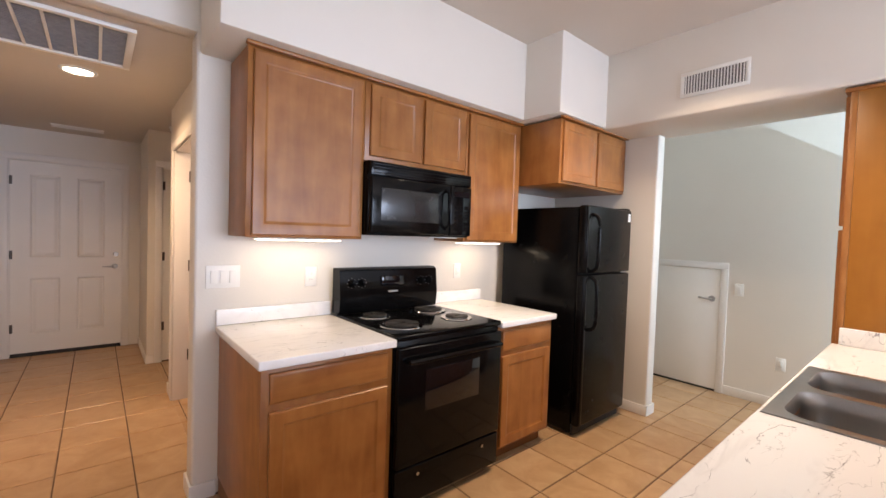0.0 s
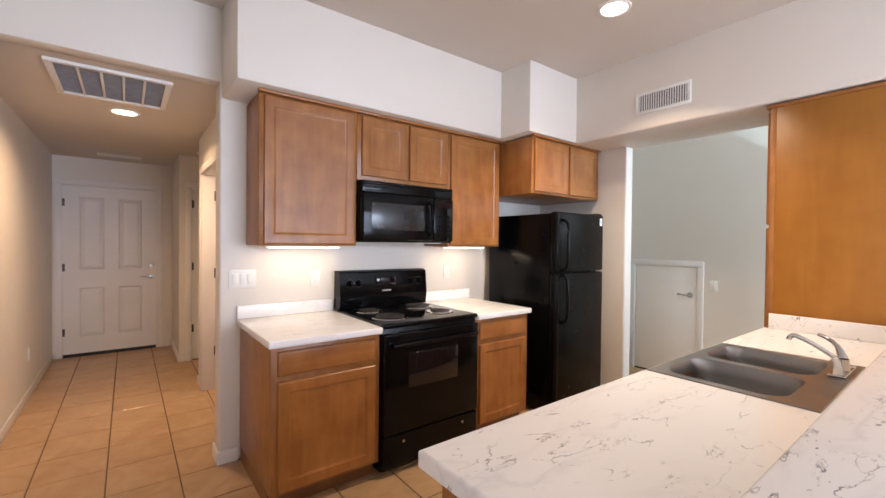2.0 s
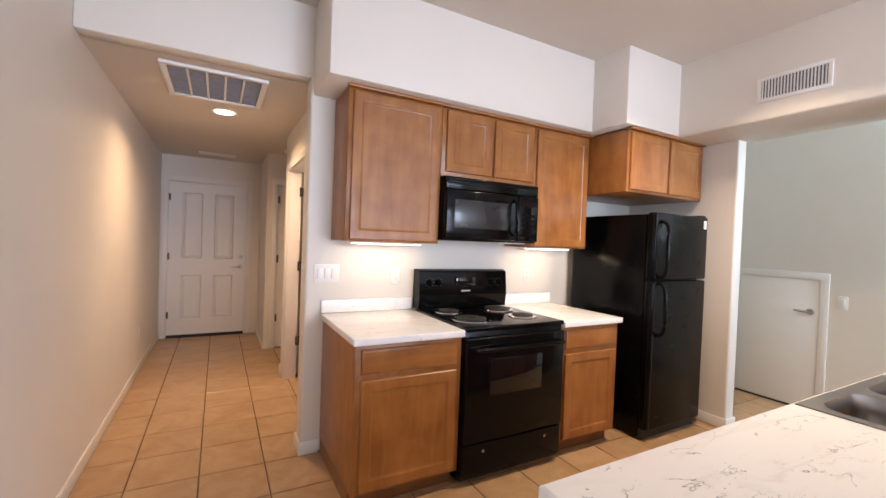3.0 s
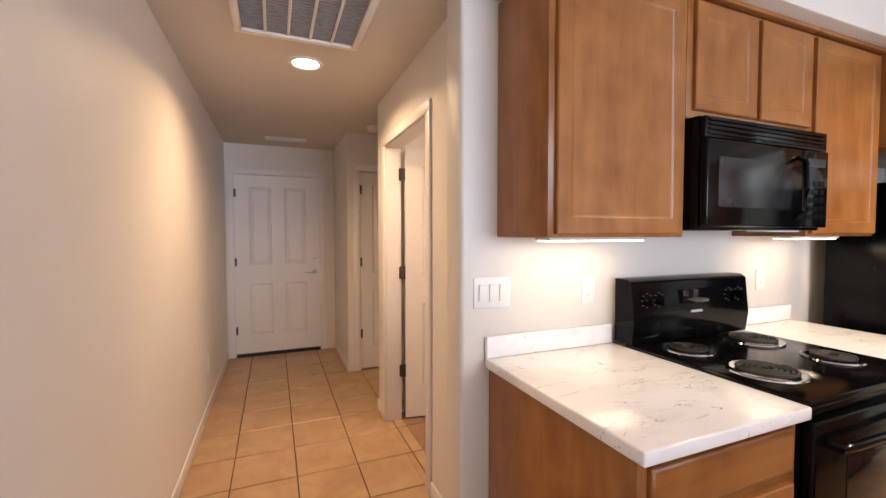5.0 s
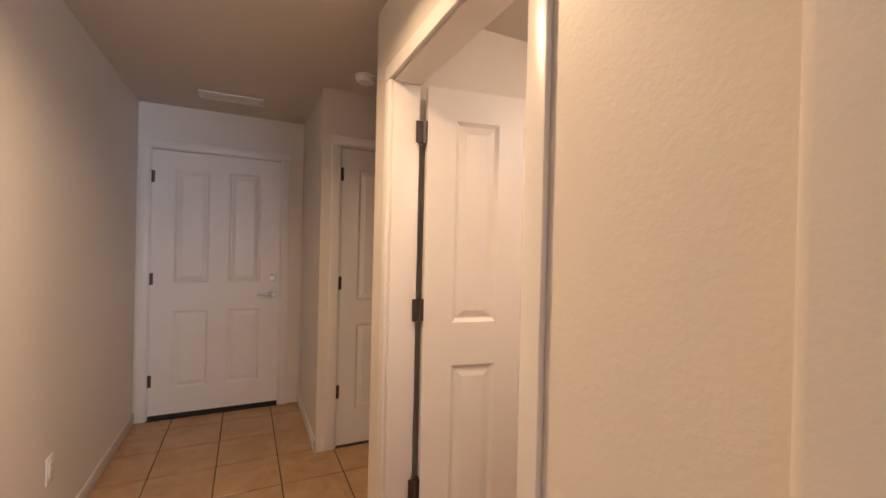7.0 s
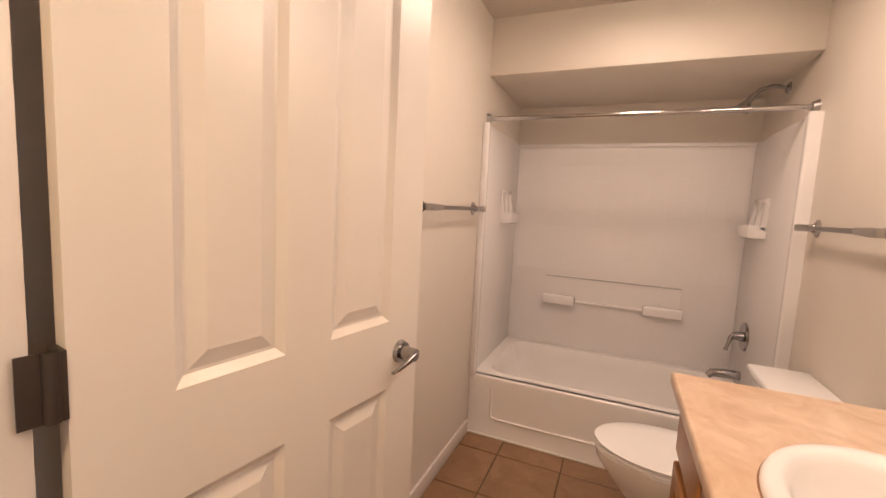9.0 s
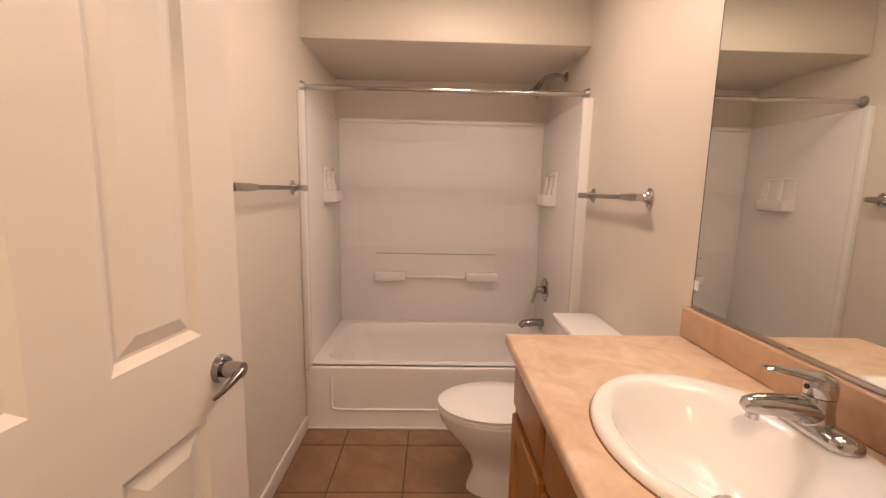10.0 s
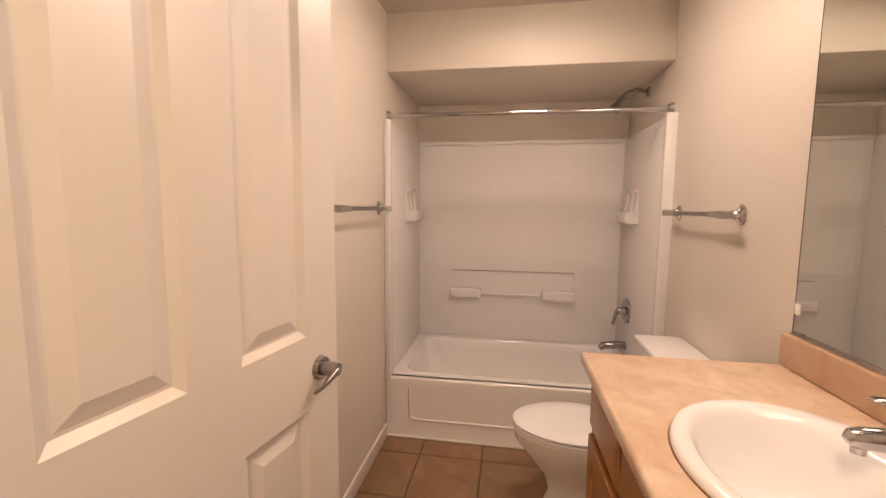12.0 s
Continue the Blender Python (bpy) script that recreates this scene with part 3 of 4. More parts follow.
def upper_cabinet(x0, x1, z0, z1, yf, doors, label, lip=0.03):
    c = thing("wall_cabinet", ((x0 + x1) / 2, 2.5, z0), label, "cabinet", "kitchen wall cabinets")
    part("body", bx(x0, x1, yf + 0.002, 2.677, z0, z1, bev=0.002), MAPLE, c)
    for a, b2 in doors:
        part("door", front(a, b2, z0 + lip, z1 - 0.018, yf - 0.017), MAPLE, c)
    part("top_moulding", bx(x0 - 0.012, x1 + 0.0, yf - 0.032, yf + 0.001, z1 - 0.006, z1 + 0.012, bev=0.005), MAPLE_X, c)
    return c


upper_cabinet(0.715, 1.333, 1.392, 2.293, 2.35, [(0.740, 1.312)], "tall honey maple wall cabinet with one door", 0.012)
upper_cabinet(1.336, 2.118, 1.842, 2.293, 2.35, [(1.368, 1.726), (1.752, 2.100)], "honey maple wall cabinet above the microwave")
upper_cabinet(2.121, 2.690, 1.392, 2.293, 2.35, [(2.140, 2.672)], "tall honey maple wall cabinet with one door beside the refrigerator", 0.012)
upper_cabinet(2.693, 3.636, 1.832, 2.292, 1.99, [(2.718, 3.155), (3.185, 3.612)], "deep honey maple wall cabinet above the refrigerator", 0.018)


def undercabinet(x0, x1):
    c = thing("undercabinet_light", ((x0 + x1) / 2, 2.5, 1.378), "slim lit light strip under a wall cabinet", "light", "under cabinet lights")
    part("housing", bx(x0, x1, 2.455, 2.545, 1.380, 1.3915, bev=0.002), PLAST, c)
    part("diffuser", bx(x0 + 0.01, x1 - 0.01, 2.465, 2.535, 1.3755, 1.380), STRIP, c, "glowing warm diffuser")


undercabinet(0.80, 1.27)
undercabinet(2.21, 2.63)


def microwave():
    c = thing("microwave", (1.715, 2.5, 1.418), "black over-the-range microwave with dark window", "microwave")
    x0, x1, z0, z1, y = 1.340, 2.112, 1.418, 1.838, 2.30
    part("body", bx(x0, x1, y, 2.677, z0, z1, bev=0.006), BLACKM, c)
    dr = part("door", bx(x0 + 0.003, 1.925, y - 0.032, y - 0.001, z0 + 0.012, z1 - 0.085, bev=0.01, seg=3), BLACK, c)
    part("window", bx(x0 + 0.065, 1.845, y - 0.0345, y - 0.031, z0 + 0.085, z1 - 0.150, bev=0.001), MWGLASS, dr, "grey mesh window")
    bm = tube(bmesh.new(), [(1.885, y - 0.03, z0 + 0.05), (1.885, y - 0.062, z0 + 0.075), (1.885, y - 0.066, z0 + 0.17), (1.885, y - 0.062, z0 + 0.275), (1.885, y - 0.03, z0 + 0.30)], 0.010)
    part("handle", bm, BLACK, dr)
    cp = part("control_panel", bx(1.929, x1 - 0.003, y - 0.030, y - 0.001, z0 + 0.012, z1 - 0.085, bev=0.006), BLACK, c)
    part("display", bx(1.955, 2.085, y - 0.032, y - 0.029, z1 - 0.155, z1 - 0.12), BGLASS, cp)
    for r in range(5):
        for k in range(3):
            part("button", bx(1.958 + k * 0.044, 1.992 + k * 0.044, y - 0.0315, y - 0.029, z0 + 0.045 + r * 0.035, z0 + 0.068 + r * 0.035), BLACKM, cp)
    part("vent_panel", bx(x0 + 0.003, x1 - 0.003, y - 0.022, y - 0.001, z1 - 0.082, z1 - 0.004, bev=0.004), BLACK, c)
    for k in range(4):
        part("louvre", bx(x0 + 0.02, x1 - 0.02, y - 0.028, y - 0.020, z1 - 0.072 + k * 0.017, z1 - 0.064 + k * 0.017, bev=0.001), BLACKM, c)
    part("underlight", bx(1.82, 2.05, 2.34, 2.42, z0 - 0.006, z0 - 0.0005), PLAST, c, "pale lamp cover")


microwave()


def stove():
    c = thing("stove", (1.685, 2.28, 0), "black electric coil range with oven window", "stove")
    x0, x1, yf = 1.308, 2.062, 1.945
    part("body", bx(x0, x1, yf, 2.655, 0.03, 0.895, bev=0.004), BLACKM, c)
    top = part("cooktop", bx(x0 - 0.002, x1 + 0.002, yf - 0.025, 2.60, 0.896, 0.925, bev=0.009, seg=3), BLACK, c)
    bm = bmesh.new()
    prof = [(2.560, 0.927), (2.548, 1.02), (2.566, 1.190), (2.590, 1.206), (2.655, 1.206), (2.655, 0.927)]
    loops(bm, [[Vector((x, y, z)) for y, z in prof] for x in (x0, x1)], True, True)
    bg = part("backguard", bm, BLACK, c)
    for x in (1.385, 1.455, 1.915, 1.985):
        kb = cyl(bmesh.new(), (x, 2.552, 1.115), (x, 2.533, 1.112), 0.022, 0.018, n=20)
        box(kb, x - 0.004, x + 0.004, 2.522, 2.536, 1.093, 1.132, bev=0.001)
        part("knob", kb, BLACK, bg)
        tk = bmesh.new()
        for a in range(0, 360, 45):
            px, pz = x + 0.030 * math.cos(radians(a)), 1.115 + 0.030 * math.sin(radians(a))
            box(tk, px - 0.0018, px + 0.0018, 2.547, 2.5562, pz - 0.0018, pz + 0.0018)
        part("dial_marks", tk, DIMP, bg, "small pale dial marks")
    part("display", bx(1.60, 1.77, 2.546, 2.56, 1.09, 1.15, bev=0.001), BGLASS, bg)
    part("badge", bx(1.650, 1.720, 2.5405, 2.552, 1.047, 1.056), GREYP, bg, "small pale maker's badge")
    for x, y, r in ((1.475, 2.135, 0.100), (1.475, 2.425, 0.076), (1.885, 2.135, 0.076), (1.885, 2.425, 0.100)):
        bm = bmesh.new()
        n = 40
        ring = lambda rr, z: [Vector((x + rr * math.cos(2 * math.pi * k / n), y + rr * math.sin(2 * math.pi * k / n), z)) for k in range(n)]
        loops(bm, [ring(r + 0.022, 0.9255), ring(r + 0.020, 0.930), ring(r + 0.010, 0.9305), ring(r, 0.927), ring(r * 0.4, 0.9262)])
        pan = part("drip_pan", bm, CHROME, c, "shiny chrome drip pan")
        turns, pts = 5.0, []
        for k in range(100):
            a = 2 * math.pi * turns * k / 99
            rr = 0.018 + (r - 0.024) * k / 99
            pts.append((x + rr * math.cos(a), y + rr * math.sin(a), 0.9355))
        part("coil", tube(bmesh.new(), pts, 0.0056, 6), COIL, pan, "dark spiral heating coil")
    dr = part("oven_door", bx(x0 + 0.004, x1 - 0.004, yf - 0.036, yf - 0.001, 0.255, 0.865, bev=0.008, seg=3), BLACK, c)
    part("window", bx(1.480, 1.872, yf - 0.0385, yf - 0.035, 0.52, 0.735, bev=0.001), BGLASS, dr, "dark oven glass")
    bm = tube(bmesh.new(), [(1.36, yf - 0.03, 0.80), (1.36, yf - 0.075, 0.802), (1.42, yf - 0.082, 0.803), (1.685, yf - 0.084, 0.803), (1.95, yf - 0.082, 0.803), (2.01, yf - 0.075, 0.802), (2.01, yf - 0.03, 0.80)], 0.013)
    part("handle", bm, BLACK, dr)
    dw = part("drawer", bx(x0 + 0.004, x1 - 0.004, yf - 0.030, yf - 0.001, 0.055, 0.245, bev=0.008, seg=3), BLACK, c)
    for x in (1.45, 1.92):
        part("screw_cap", cyl(bmesh.new(), (x, yf - 0.029, 0.20), (x, yf - 0.036, 0.20), 0.009, n=12), CHROME, dw)
    for x in (x0 + 0.05, x1 - 0.05):
        for y in (yf + 0.06, 2.58):
            part("foot", cyl(bmesh.new(), (x, y, 0.0), (x, y, 0.04), 0.018, n=12), DARKR, c)


stove()


def fridge():
    c = thing("refrigerator", (3.14, 2.25, 0), "black top-freezer refrigerator with moulded handles", "refrigerator")
    x0, x1, yf = 2.812, 3.484, 1.832
    part("body", bx(x0 + 0.004, x1 - 0.004, yf + 0.065, 2.60, 0.025, 1.668, bev=0.006), BLACKM, c)
    part("kick_grille", bx(x0 + 0.01, x1 - 0.01, yf + 0.045, yf + 0.066, 0.012, 0.085), DARKR, c)
    fz = part("freezer_door", bx(x0, x1, yf, yf + 0.060, 1.192, 1.680, bev=0.014, seg=3), BLACKM, c)
    dr = part("fridge_door", bx(x0, x1, yf, yf + 0.060, 0.085, 1.180, bev=0.014, seg=3), BLACKM, c)
    for p, lo, hi, top in ((fz, 1.198, 1.615, True), (dr, 0.785, 1.174, False)):
        x, foot, far = x0 + 0.072, (hi if top else lo), (lo if top else hi)
        w = -1 if top else 1
        pts = [(x, yf + 0.004, foot), (x + 0.002, yf - 0.022, foot + w * 0.004)] + bez((x + 0.003, yf - 0.036, foot + w * 0.012), (x + 0.006, yf - 0.062, foot + w * 0.025), (x + 0.006, yf - 0.063, foot + w * 0.10), 5)
        pts += [(x + 0.006, yf - 0.060, far - w * 0.09), (x + 0.005, yf - 0.050, far - w * 0.035), (x + 0.003, yf - 0.024, far - w * 0.012), (x, yf + 0.004, far - w * 0.008)]
        part("handle", tube(bmesh.new(), pts, 0.0135, 14), BLACK, p, "glossy black bow handle")
        edge = bx(x0 + 0.004, x0 + 0.034, yf - 0.010, yf + 0.002, (1.20 if top else 0.10), (1.672 if top else 1.172), bev=0.0055, seg=3)
        part("edge_trim", edge, BLACK, p, "glossy rounded black edge trim")
    part("hinge_cover", bx(x1 - 0.09, x1 - 0.015, yf + 0.01, yf + 0.11, 1.669, 1.692, bev=0.006), BLACKM, c)
    part("label_sticker", bx(x1 - 0.060, x1 - 0.022, yf - 0.0012, yf - 0.0002, 1.585, 1.65), PLAST, fz, "small white sticker with grey print")
    for k, w in enumerate((0.028, 0.022, 0.026)):
        part("print_bar", bx(x1 - 0.056, x1 - 0.056 + w, yf - 0.0018, yf - 0.0012, 1.598 + k * 0.016, 1.605 + k * 0.016), GREYP, fz)
    for x in (x0 + 0.06, x1 - 0.06):
        for y in (yf + 0.12, 2.55):
            part("foot", cyl(bmesh.new(), (x, y, 0), (x, y, 0.03), 0.02, n=12), DARKR, c)


fridge()


def peninsula():
    c = thing("peninsula_cabinet", (1.96, 0.28, 0), "honey maple cabinet run under the sink counter", "cabinet")
    bm = bx(0.700, 3.238, -0.035, 0.545, 0.10, 0.70)
    box(bm, 0.700, 0.72, -0.035, 0.545, 0.70, 0.872), box(bm, 0.72, 3.238, 0.527, 0.545, 0.70, 0.872)
    part("body", bm, MAPLE, c)
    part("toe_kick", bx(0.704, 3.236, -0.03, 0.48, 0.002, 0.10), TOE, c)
    for k in range(4):
        a = 0.73 + k * 0.63
        for nm, z0, z1, fl in (("drawer_front", 0.735, 0.860, True), ("door", 0.125, 0.700, False)):
            bm = front(a, a + 0.57, z0, z1, 0, flat=fl)
            bm.transform(Matrix.Translation((2 * a + 0.57, 0.563, 0)) @ Matrix.Rotation(math.pi, 4, "Z"))
            part(nm, bm, MAPLE_X if fl else MAPLE, c)
    # counter, pierced for the sink
    t = thing("sink_counter", (1.95, 0.28, 0.873), "white marble-look laminate counter with dark veins", "countertop")
    hole = rrect(2.145, 0.318, 0.735, 0.470, 0.05, 0)
    bm = bmesh.new()
    x0, x1, y0, y1 = 0.662, 3.240, -0.038, 0.592
    plate_hole(bm, x0 + 0.008, x1, y0, y1 - 0.008, hole, 0.915)
    n = 5
    edge = []
    for k in range(n + 1):
        a = math.pi / 2 * k / n
        edge.append((0.008 * (1 - math.sin(a)), 0.907 + 0.008 * math.cos(a)))
    edge.append((0, 0.873))
    loops(bm, [[Vector((x0 + i, y0, z)), Vector((x0 + i, y1 - i, z)), Vector((x1, y1 - i, z)), Vector((x1, y0, z))] for i, z in edge], False, False)
    part("slab", bm, COUNTER, t)
    part("end_splash", bx(3.219, 3.240, -0.03, 0.560, 0.9155, 1.008, bev=0.005, seg=3), COUNTER, t)
    struct("wall_bar", bx(0.70, 3.86, -0.16, -0.041, 0, 1.03), WALL, "low cream wall carrying the bar top")
    tb = thing("bar_top", (1.95, -0.2, 1.03), "raised white marble-look laminate bar top", "countertop")
    part("slab", bx(0.640, 3.24, -0.36, -0.03, 1.032, 1.070, bev=0.008, seg=3), COUNTER, tb)
    part("support_cleat", bx(0.70, 3.23, -0.34, -0.165, 1.012, 1.0315), MAPLE_X, tb, "maple cleat under the bar top")


peninsula()


def sink():
    c = thing("kitchen_sink", (2.145, 0.315, 0.9), "stainless steel double-bowl drop-in sink", "sink")
    z = 0.9165
    bm = bmesh.new()
    x0, x1, y0, y1 = 1.758, 2.532, 0.062, 0.574
    bowls = [(1.956, 0.345), (2.334, 0.345)]
    for (cx, cy), (a, b2) in zip(bowls, ((x0, 2.145), (2.145, x1))):
        plate_hole(bm, a, b2, y0, y1, rrect(cx, cy, 0.335, 0.385, 0.075, 0), z + 0.004)
    loops(bm, [[Vector((x, y, zz)) for x, y in ((x0 - i, y0 - i), (x1 + i, y0 - i), (x1 + i, y1 + i), (x0 - i, y1 + i))] for i, zz in ((0, z + 0.004), (0.003, z + 0.003), (0.005, z - 0.001))], False, False)
    part("rim", bm, STEEL, c)
    for cx, cy in bowls:
        bm = bmesh.new()
        spec = [(0.335, 0.385, 0.075, z + 0.004), (0.325, 0.375, 0.072, z - 0.003), (0.315, 0.365, 0.07, z - 0.05), (0.300, 0.350, 0.07, z - 0.14), (0.27, 0.32, 0.07, z - 0.163), (0.10, 0.10, 0.049, z - 0.170), (0.085, 0.085, 0.042, z - 0.176)]
        loops(bm, [rrect(cx, cy, w, h, r, zz) for w, h, r, zz in spec])
        bw = part("bowl", bm, STEEL, c)
        part("drain", cyl(bmesh.new(), (cx, cy, z - 0.1755), (cx, cy, z - 0.172), 0.03, n=20), CHROME, bw)
    f = thing("kitchen_faucet", (2.348, 0.10, 0.921), "chrome single-lever kitchen faucet with swivel spout", "faucet")
    part("base", bx(2.228, 2.468, 0.072, 0.126, 0.9215, 0.932, bev=0.005, seg=3), CHROME, f)
    part("body", cyl(bmesh.new(), (2.348, 0.10, 0.932), (2.348, 0.10, 0.975), 0.024, 0.020), CHROME, f)
    pts = bez((2.343, 0.105, 0.960), (2.318, 0.16, 1.015), (2.293, 0.232, 1.048), 6)[:-1] + bez((2.293, 0.232, 1.048), (2.288, 0.250, 1.054), (2.287, 0.254, 1.030), 4)
    part("spout", tube(bmesh.new(), pts, 0.0095, 20), CHROME, f)
    part("lever", tube(bmesh.new(), bez((2.353, 0.10, 0.972), (2.373, 0.11, 1.035), (2.423, 0.185, 1.045), 8), [0.018, 0.016, 0.013, 0.011, 0.009, 0.0085, 0.008, 0.0075, 0.007], 20), CHROME, f)
    part("sprayer", tube(bmesh.new(), [(2.253, 0.098, 0.932), (2.253, 0.098, 0.955), (2.258, 0.104, 0.975), (2.261, 0.112, 0.985)], [0.015, 0.012, 0.012, 0.013], 16), PLAST, f, "white side sprayer")


sink()


def pantry():
    c = thing("pantry_cabinet", (3.53, 0.25, 0), "tall honey maple pantry cabinet with plain side panel", "cabinet")
    part("body", bx(3.262, 3.856, -0.035, 0.572, 0.10, 2.262, bev=0.002), MAPLE, c)
    part("side_panel", bx(3.2425, 3.2615, -0.036, 0.545, 0.0, 2.262, bev=0.001), PANELW, c, "plain orange-brown veneer side panel")
    part("front_stile", bx(3.2415, 3.2615, 0.546, 0.574, 0.0, 2.262, bev=0.002), MAPLE, c)
    part("toe_kick", bx(3.27, 3.85, -0.03, 0.50, 0.002, 0.1), TOE, c)
    for z0, z1 in ((0.125, 1.530), (1.552, 2.245)):
        bm = front(3.268, 3.845, z0, z1, 0)
        bm.transform(Matrix.Translation((3.268 + 3.845, 0.594, 0)) @ Matrix.Rotation(math.pi, 4, "Z"))
        part("door", bm, MAPLE, c)
    part("top_moulding", bx(3.236, 3.856, -0.035, 0.598, 2.2625, 2.285, bev=0.006), MAPLE_X, c)


pantry()


# ---- lamps, vents, switches ----


def downlight(x, y, z, label):
    c = thing("recessed_downlight", (x, y, z), label, "ceiling light", "recessed downlights")
    bm = bmesh.new()
    loops(bm, [oval(x, y, r, r, zz, 36) for r, zz in ((0.098, z - 0.0005), (0.096, z - 0.006), (0.080, z - 0.009), (0.074, z - 0.004))], False, False)
    part("trim_ring", bm, PLAST, c)
    bm = bmesh.new()
    loops(bm, [oval(x, y, r, r, zz, 36) for r, zz in ((0.075, z - 0.004), (0.04, z - 0.006), (0.01, z - 0.0065))])
    part("lens", bm, LAMP, c, "glowing warm white lens")


downlight(0.085, 3.84, ZH, "lit recessed downlight in the hall ceiling")
downlight(2.46, 1.16, ZK, "lit recessed downlight in the kitchen ceiling")


def return_grille():
    x0, x1, y0, y1, z = -0.268, 0.330, 2.877, 3.53, ZH
    c = thing("return_air_grille", ((x0 + x1) / 2, 3.2, z), "white return air grille with grey filter panels", "air vent")
    part("backing", bx(x0 + 0.03, x1 - 0.03, y0 + 0.03, y1 - 0.03, z - 0.006, z - 0.001), FILTER, c, "dusty blue-grey filter")
    for a in ((x0, x1, y0, y0 + 0.035), (x0, x1, y1 - 0.035, y1), (x0, x0 + 0.035, y0 + 0.035, y1 - 0.035), (x1 - 0.035, x1, y0 + 0.035, y1 - 0.035)):
        part("frame", bx(*a, z - 0.020, z - 0.0005, bev=0.004), PLAST, c)
    for k in range(1, 5):
        x = x0 + 0.035 + (x1 - x0 - 0.07) * k / 5
        part("divider", bx(x - 0.007, x + 0.007, y0 + 0.035, y1 - 0.035, z - 0.014, z - 0.006, bev=0.002), PLAST, c)
    for k in range(1, 26):
        y = y0 + 0.035 + (y1 - y0 - 0.07) * k / 26
        part("slat", bx(x0 + 0.035, x1 - 0.035, y - 0.0016, y + 0.0016, z - 0.010, z - 0.006), FILTER, c)


return_grille()


def ceiling_vent():
    x0, x1, y0, y1, z = -0.175, 0.235, 5.90, 6.06, ZH
    c = thing("ceiling_vent", (0.03, 5.98, z), "white metal supply vent in the hall ceiling", "air vent")
    part("backing", bx(x0 + 0.02, x1 - 0.02, y0 + 0.02, y1 - 0.02, z - 0.003, z - 0.001), VENTD, c)
    for a in ((x0, x1, y0, y0 + 0.025), (x0, x1, y1 - 0.025, y1), (x0, x0 + 0.025, y0 + 0.025, y1 - 0.025), (x1 - 0.025, x1, y0 + 0.025, y1 - 0.025)):
        part("frame", bx(*a, z - 0.010, z - 0.0005, bev=0.002), PLAST, c)
    for k in range(6):
        y = y0 + 0.03 + k * 0.019
        part("slat", bx(x0 + 0.025, x1 - 0.025, y, y + 0.010, z - 0.010, z - 0.007), PLAST, c)


ceiling_vent()


def wall_vent():
    y0, y1, z0, z1, x = 1.020, 1.412, 2.412, 2.578, 3.22
    c = thing("wall_vent", (x, 1.216, 2.5), "white supply register on the beam with vertical slats", "air vent")
    part("backing", bx(x - 0.003, x - 0.0005, y0 + 0.02, y1 - 0.02, z0 + 0.02, z1 - 0.02), VENTD, c)
    for a in ((y0, y1, z0, z0 + 0.024), (y0, y1, z1 - 0.024, z1), (y0, y0 + 0.024, z0 + 0.024, z1 - 0.024), (y1 - 0.024, y1, z0 + 0.024, z1 - 0.024)):
        part("frame", bx(x - 0.010, x - 0.0005, *a, bev=0.003), PLAST, c)
    for k in range(20):
        y = y0 + 0.031 + k * 0.0172
        bm = bx(x - 0.010, x - 0.003, y - 0.0015, y + 0.0045, z0 + 0.024, z1 - 0.024)
        part("slat", bm, PLAST, c)


wall_vent()


def smoke_alarm():
    c = thing("smoke_alarm", (0.785, 5.14, ZH), "round white smoke alarm on the hall ceiling", "smoke alarm")
    bm = bmesh.new()
    loops(bm, [oval(0.785, 5.14, r, r, z, 32) for r, z in ((0.066, ZH - 0.0005), (0.066, ZH - 0.012), (0.060, ZH - 0.016), (0.055, ZH - 0.034), (0.048, ZH - 0.040), (0.02, ZH - 0.042))])
    part("body", bm, PLAST, c)
    part("button", cyl(bmesh.new(), (0.785, 5.14, ZH - 0.042), (0.785, 5.14, ZH - 0.045), 0.012, n=16), PLAST, c)


smoke_alarm()


def plate(name, cx, cz, w, h, at, rz, rockers, outlet, label):
    """Switch or outlet plate on a face towards local -y."""
    c = thing(name, at, label, "outlet" if outlet else "light switch", rz=rz)
    ORG[c.name] = Vector((0, 0, 0))
    part("cover_plate", bx(cx - w / 2, cx + w / 2, -0.006, -0.0005, cz - h / 2, cz + h / 2, bev=0.0025), PLAST, c)
    for x in rockers:
        if outlet:
            part("socket_face", bx(cx + x - 0.0165, cx + x + 0.0165, -0.009, -0.006, cz - 0.034, cz + 0.034, bev=0.0015), PLAST, c)
            for s in (-1, 1):
                for q in (-0.0065, 0.0065):
                    part("slot", bx(cx + x + q - 0.001, cx + x + q + 0.001, -0.0093, -0.0089, cz + s * 0.018 - 0.004, cz + s * 0.018 + 0.004), DARKR, c)
        else:
            bm = bx(cx + x - 0.0165, cx + x + 0.0165, -0.008, 0, cz - 0.034, cz + 0.034, bev=0.001)
            bm.transform(Matrix.Translation((0, -0.005, cz)) @ Matrix.Rotation(radians(4), 4, "X") @ Matrix.Translation((0, 0, -cz)))
            part("rocker", bm, PLAST, c)


plate("light_switch", 0.695, 1.172, 0.165, 0.120, (0, 2.68, 0), 0, (-0.046, 0, 0.046), False, "white triple rocker switch plate beside the counter")
plate("wall_outlet", 1.174, 1.155, 0.072, 0.115, (0, 2.68, 0), 0, (0,), True, "white duplex outlet between switch plate and stove")
plate("wall_outlet", 2.367, 1.155, 0.072, 0.115, (0, 2.68, 0), 0, (0,), True, "white duplex outlet above the small worktop")
plate("wall_outlet", 4.94, 0.385, 0.072, 0.115, (-0.60, 0, 0), 90, (0,), True, "white duplex outlet low on the hall wall")
plate("wall_outlet", -1.075, 0.39, 0.072, 0.115, (4.80, 0, 0), -90, (0,), True, "white duplex outlet low on the stair wall")
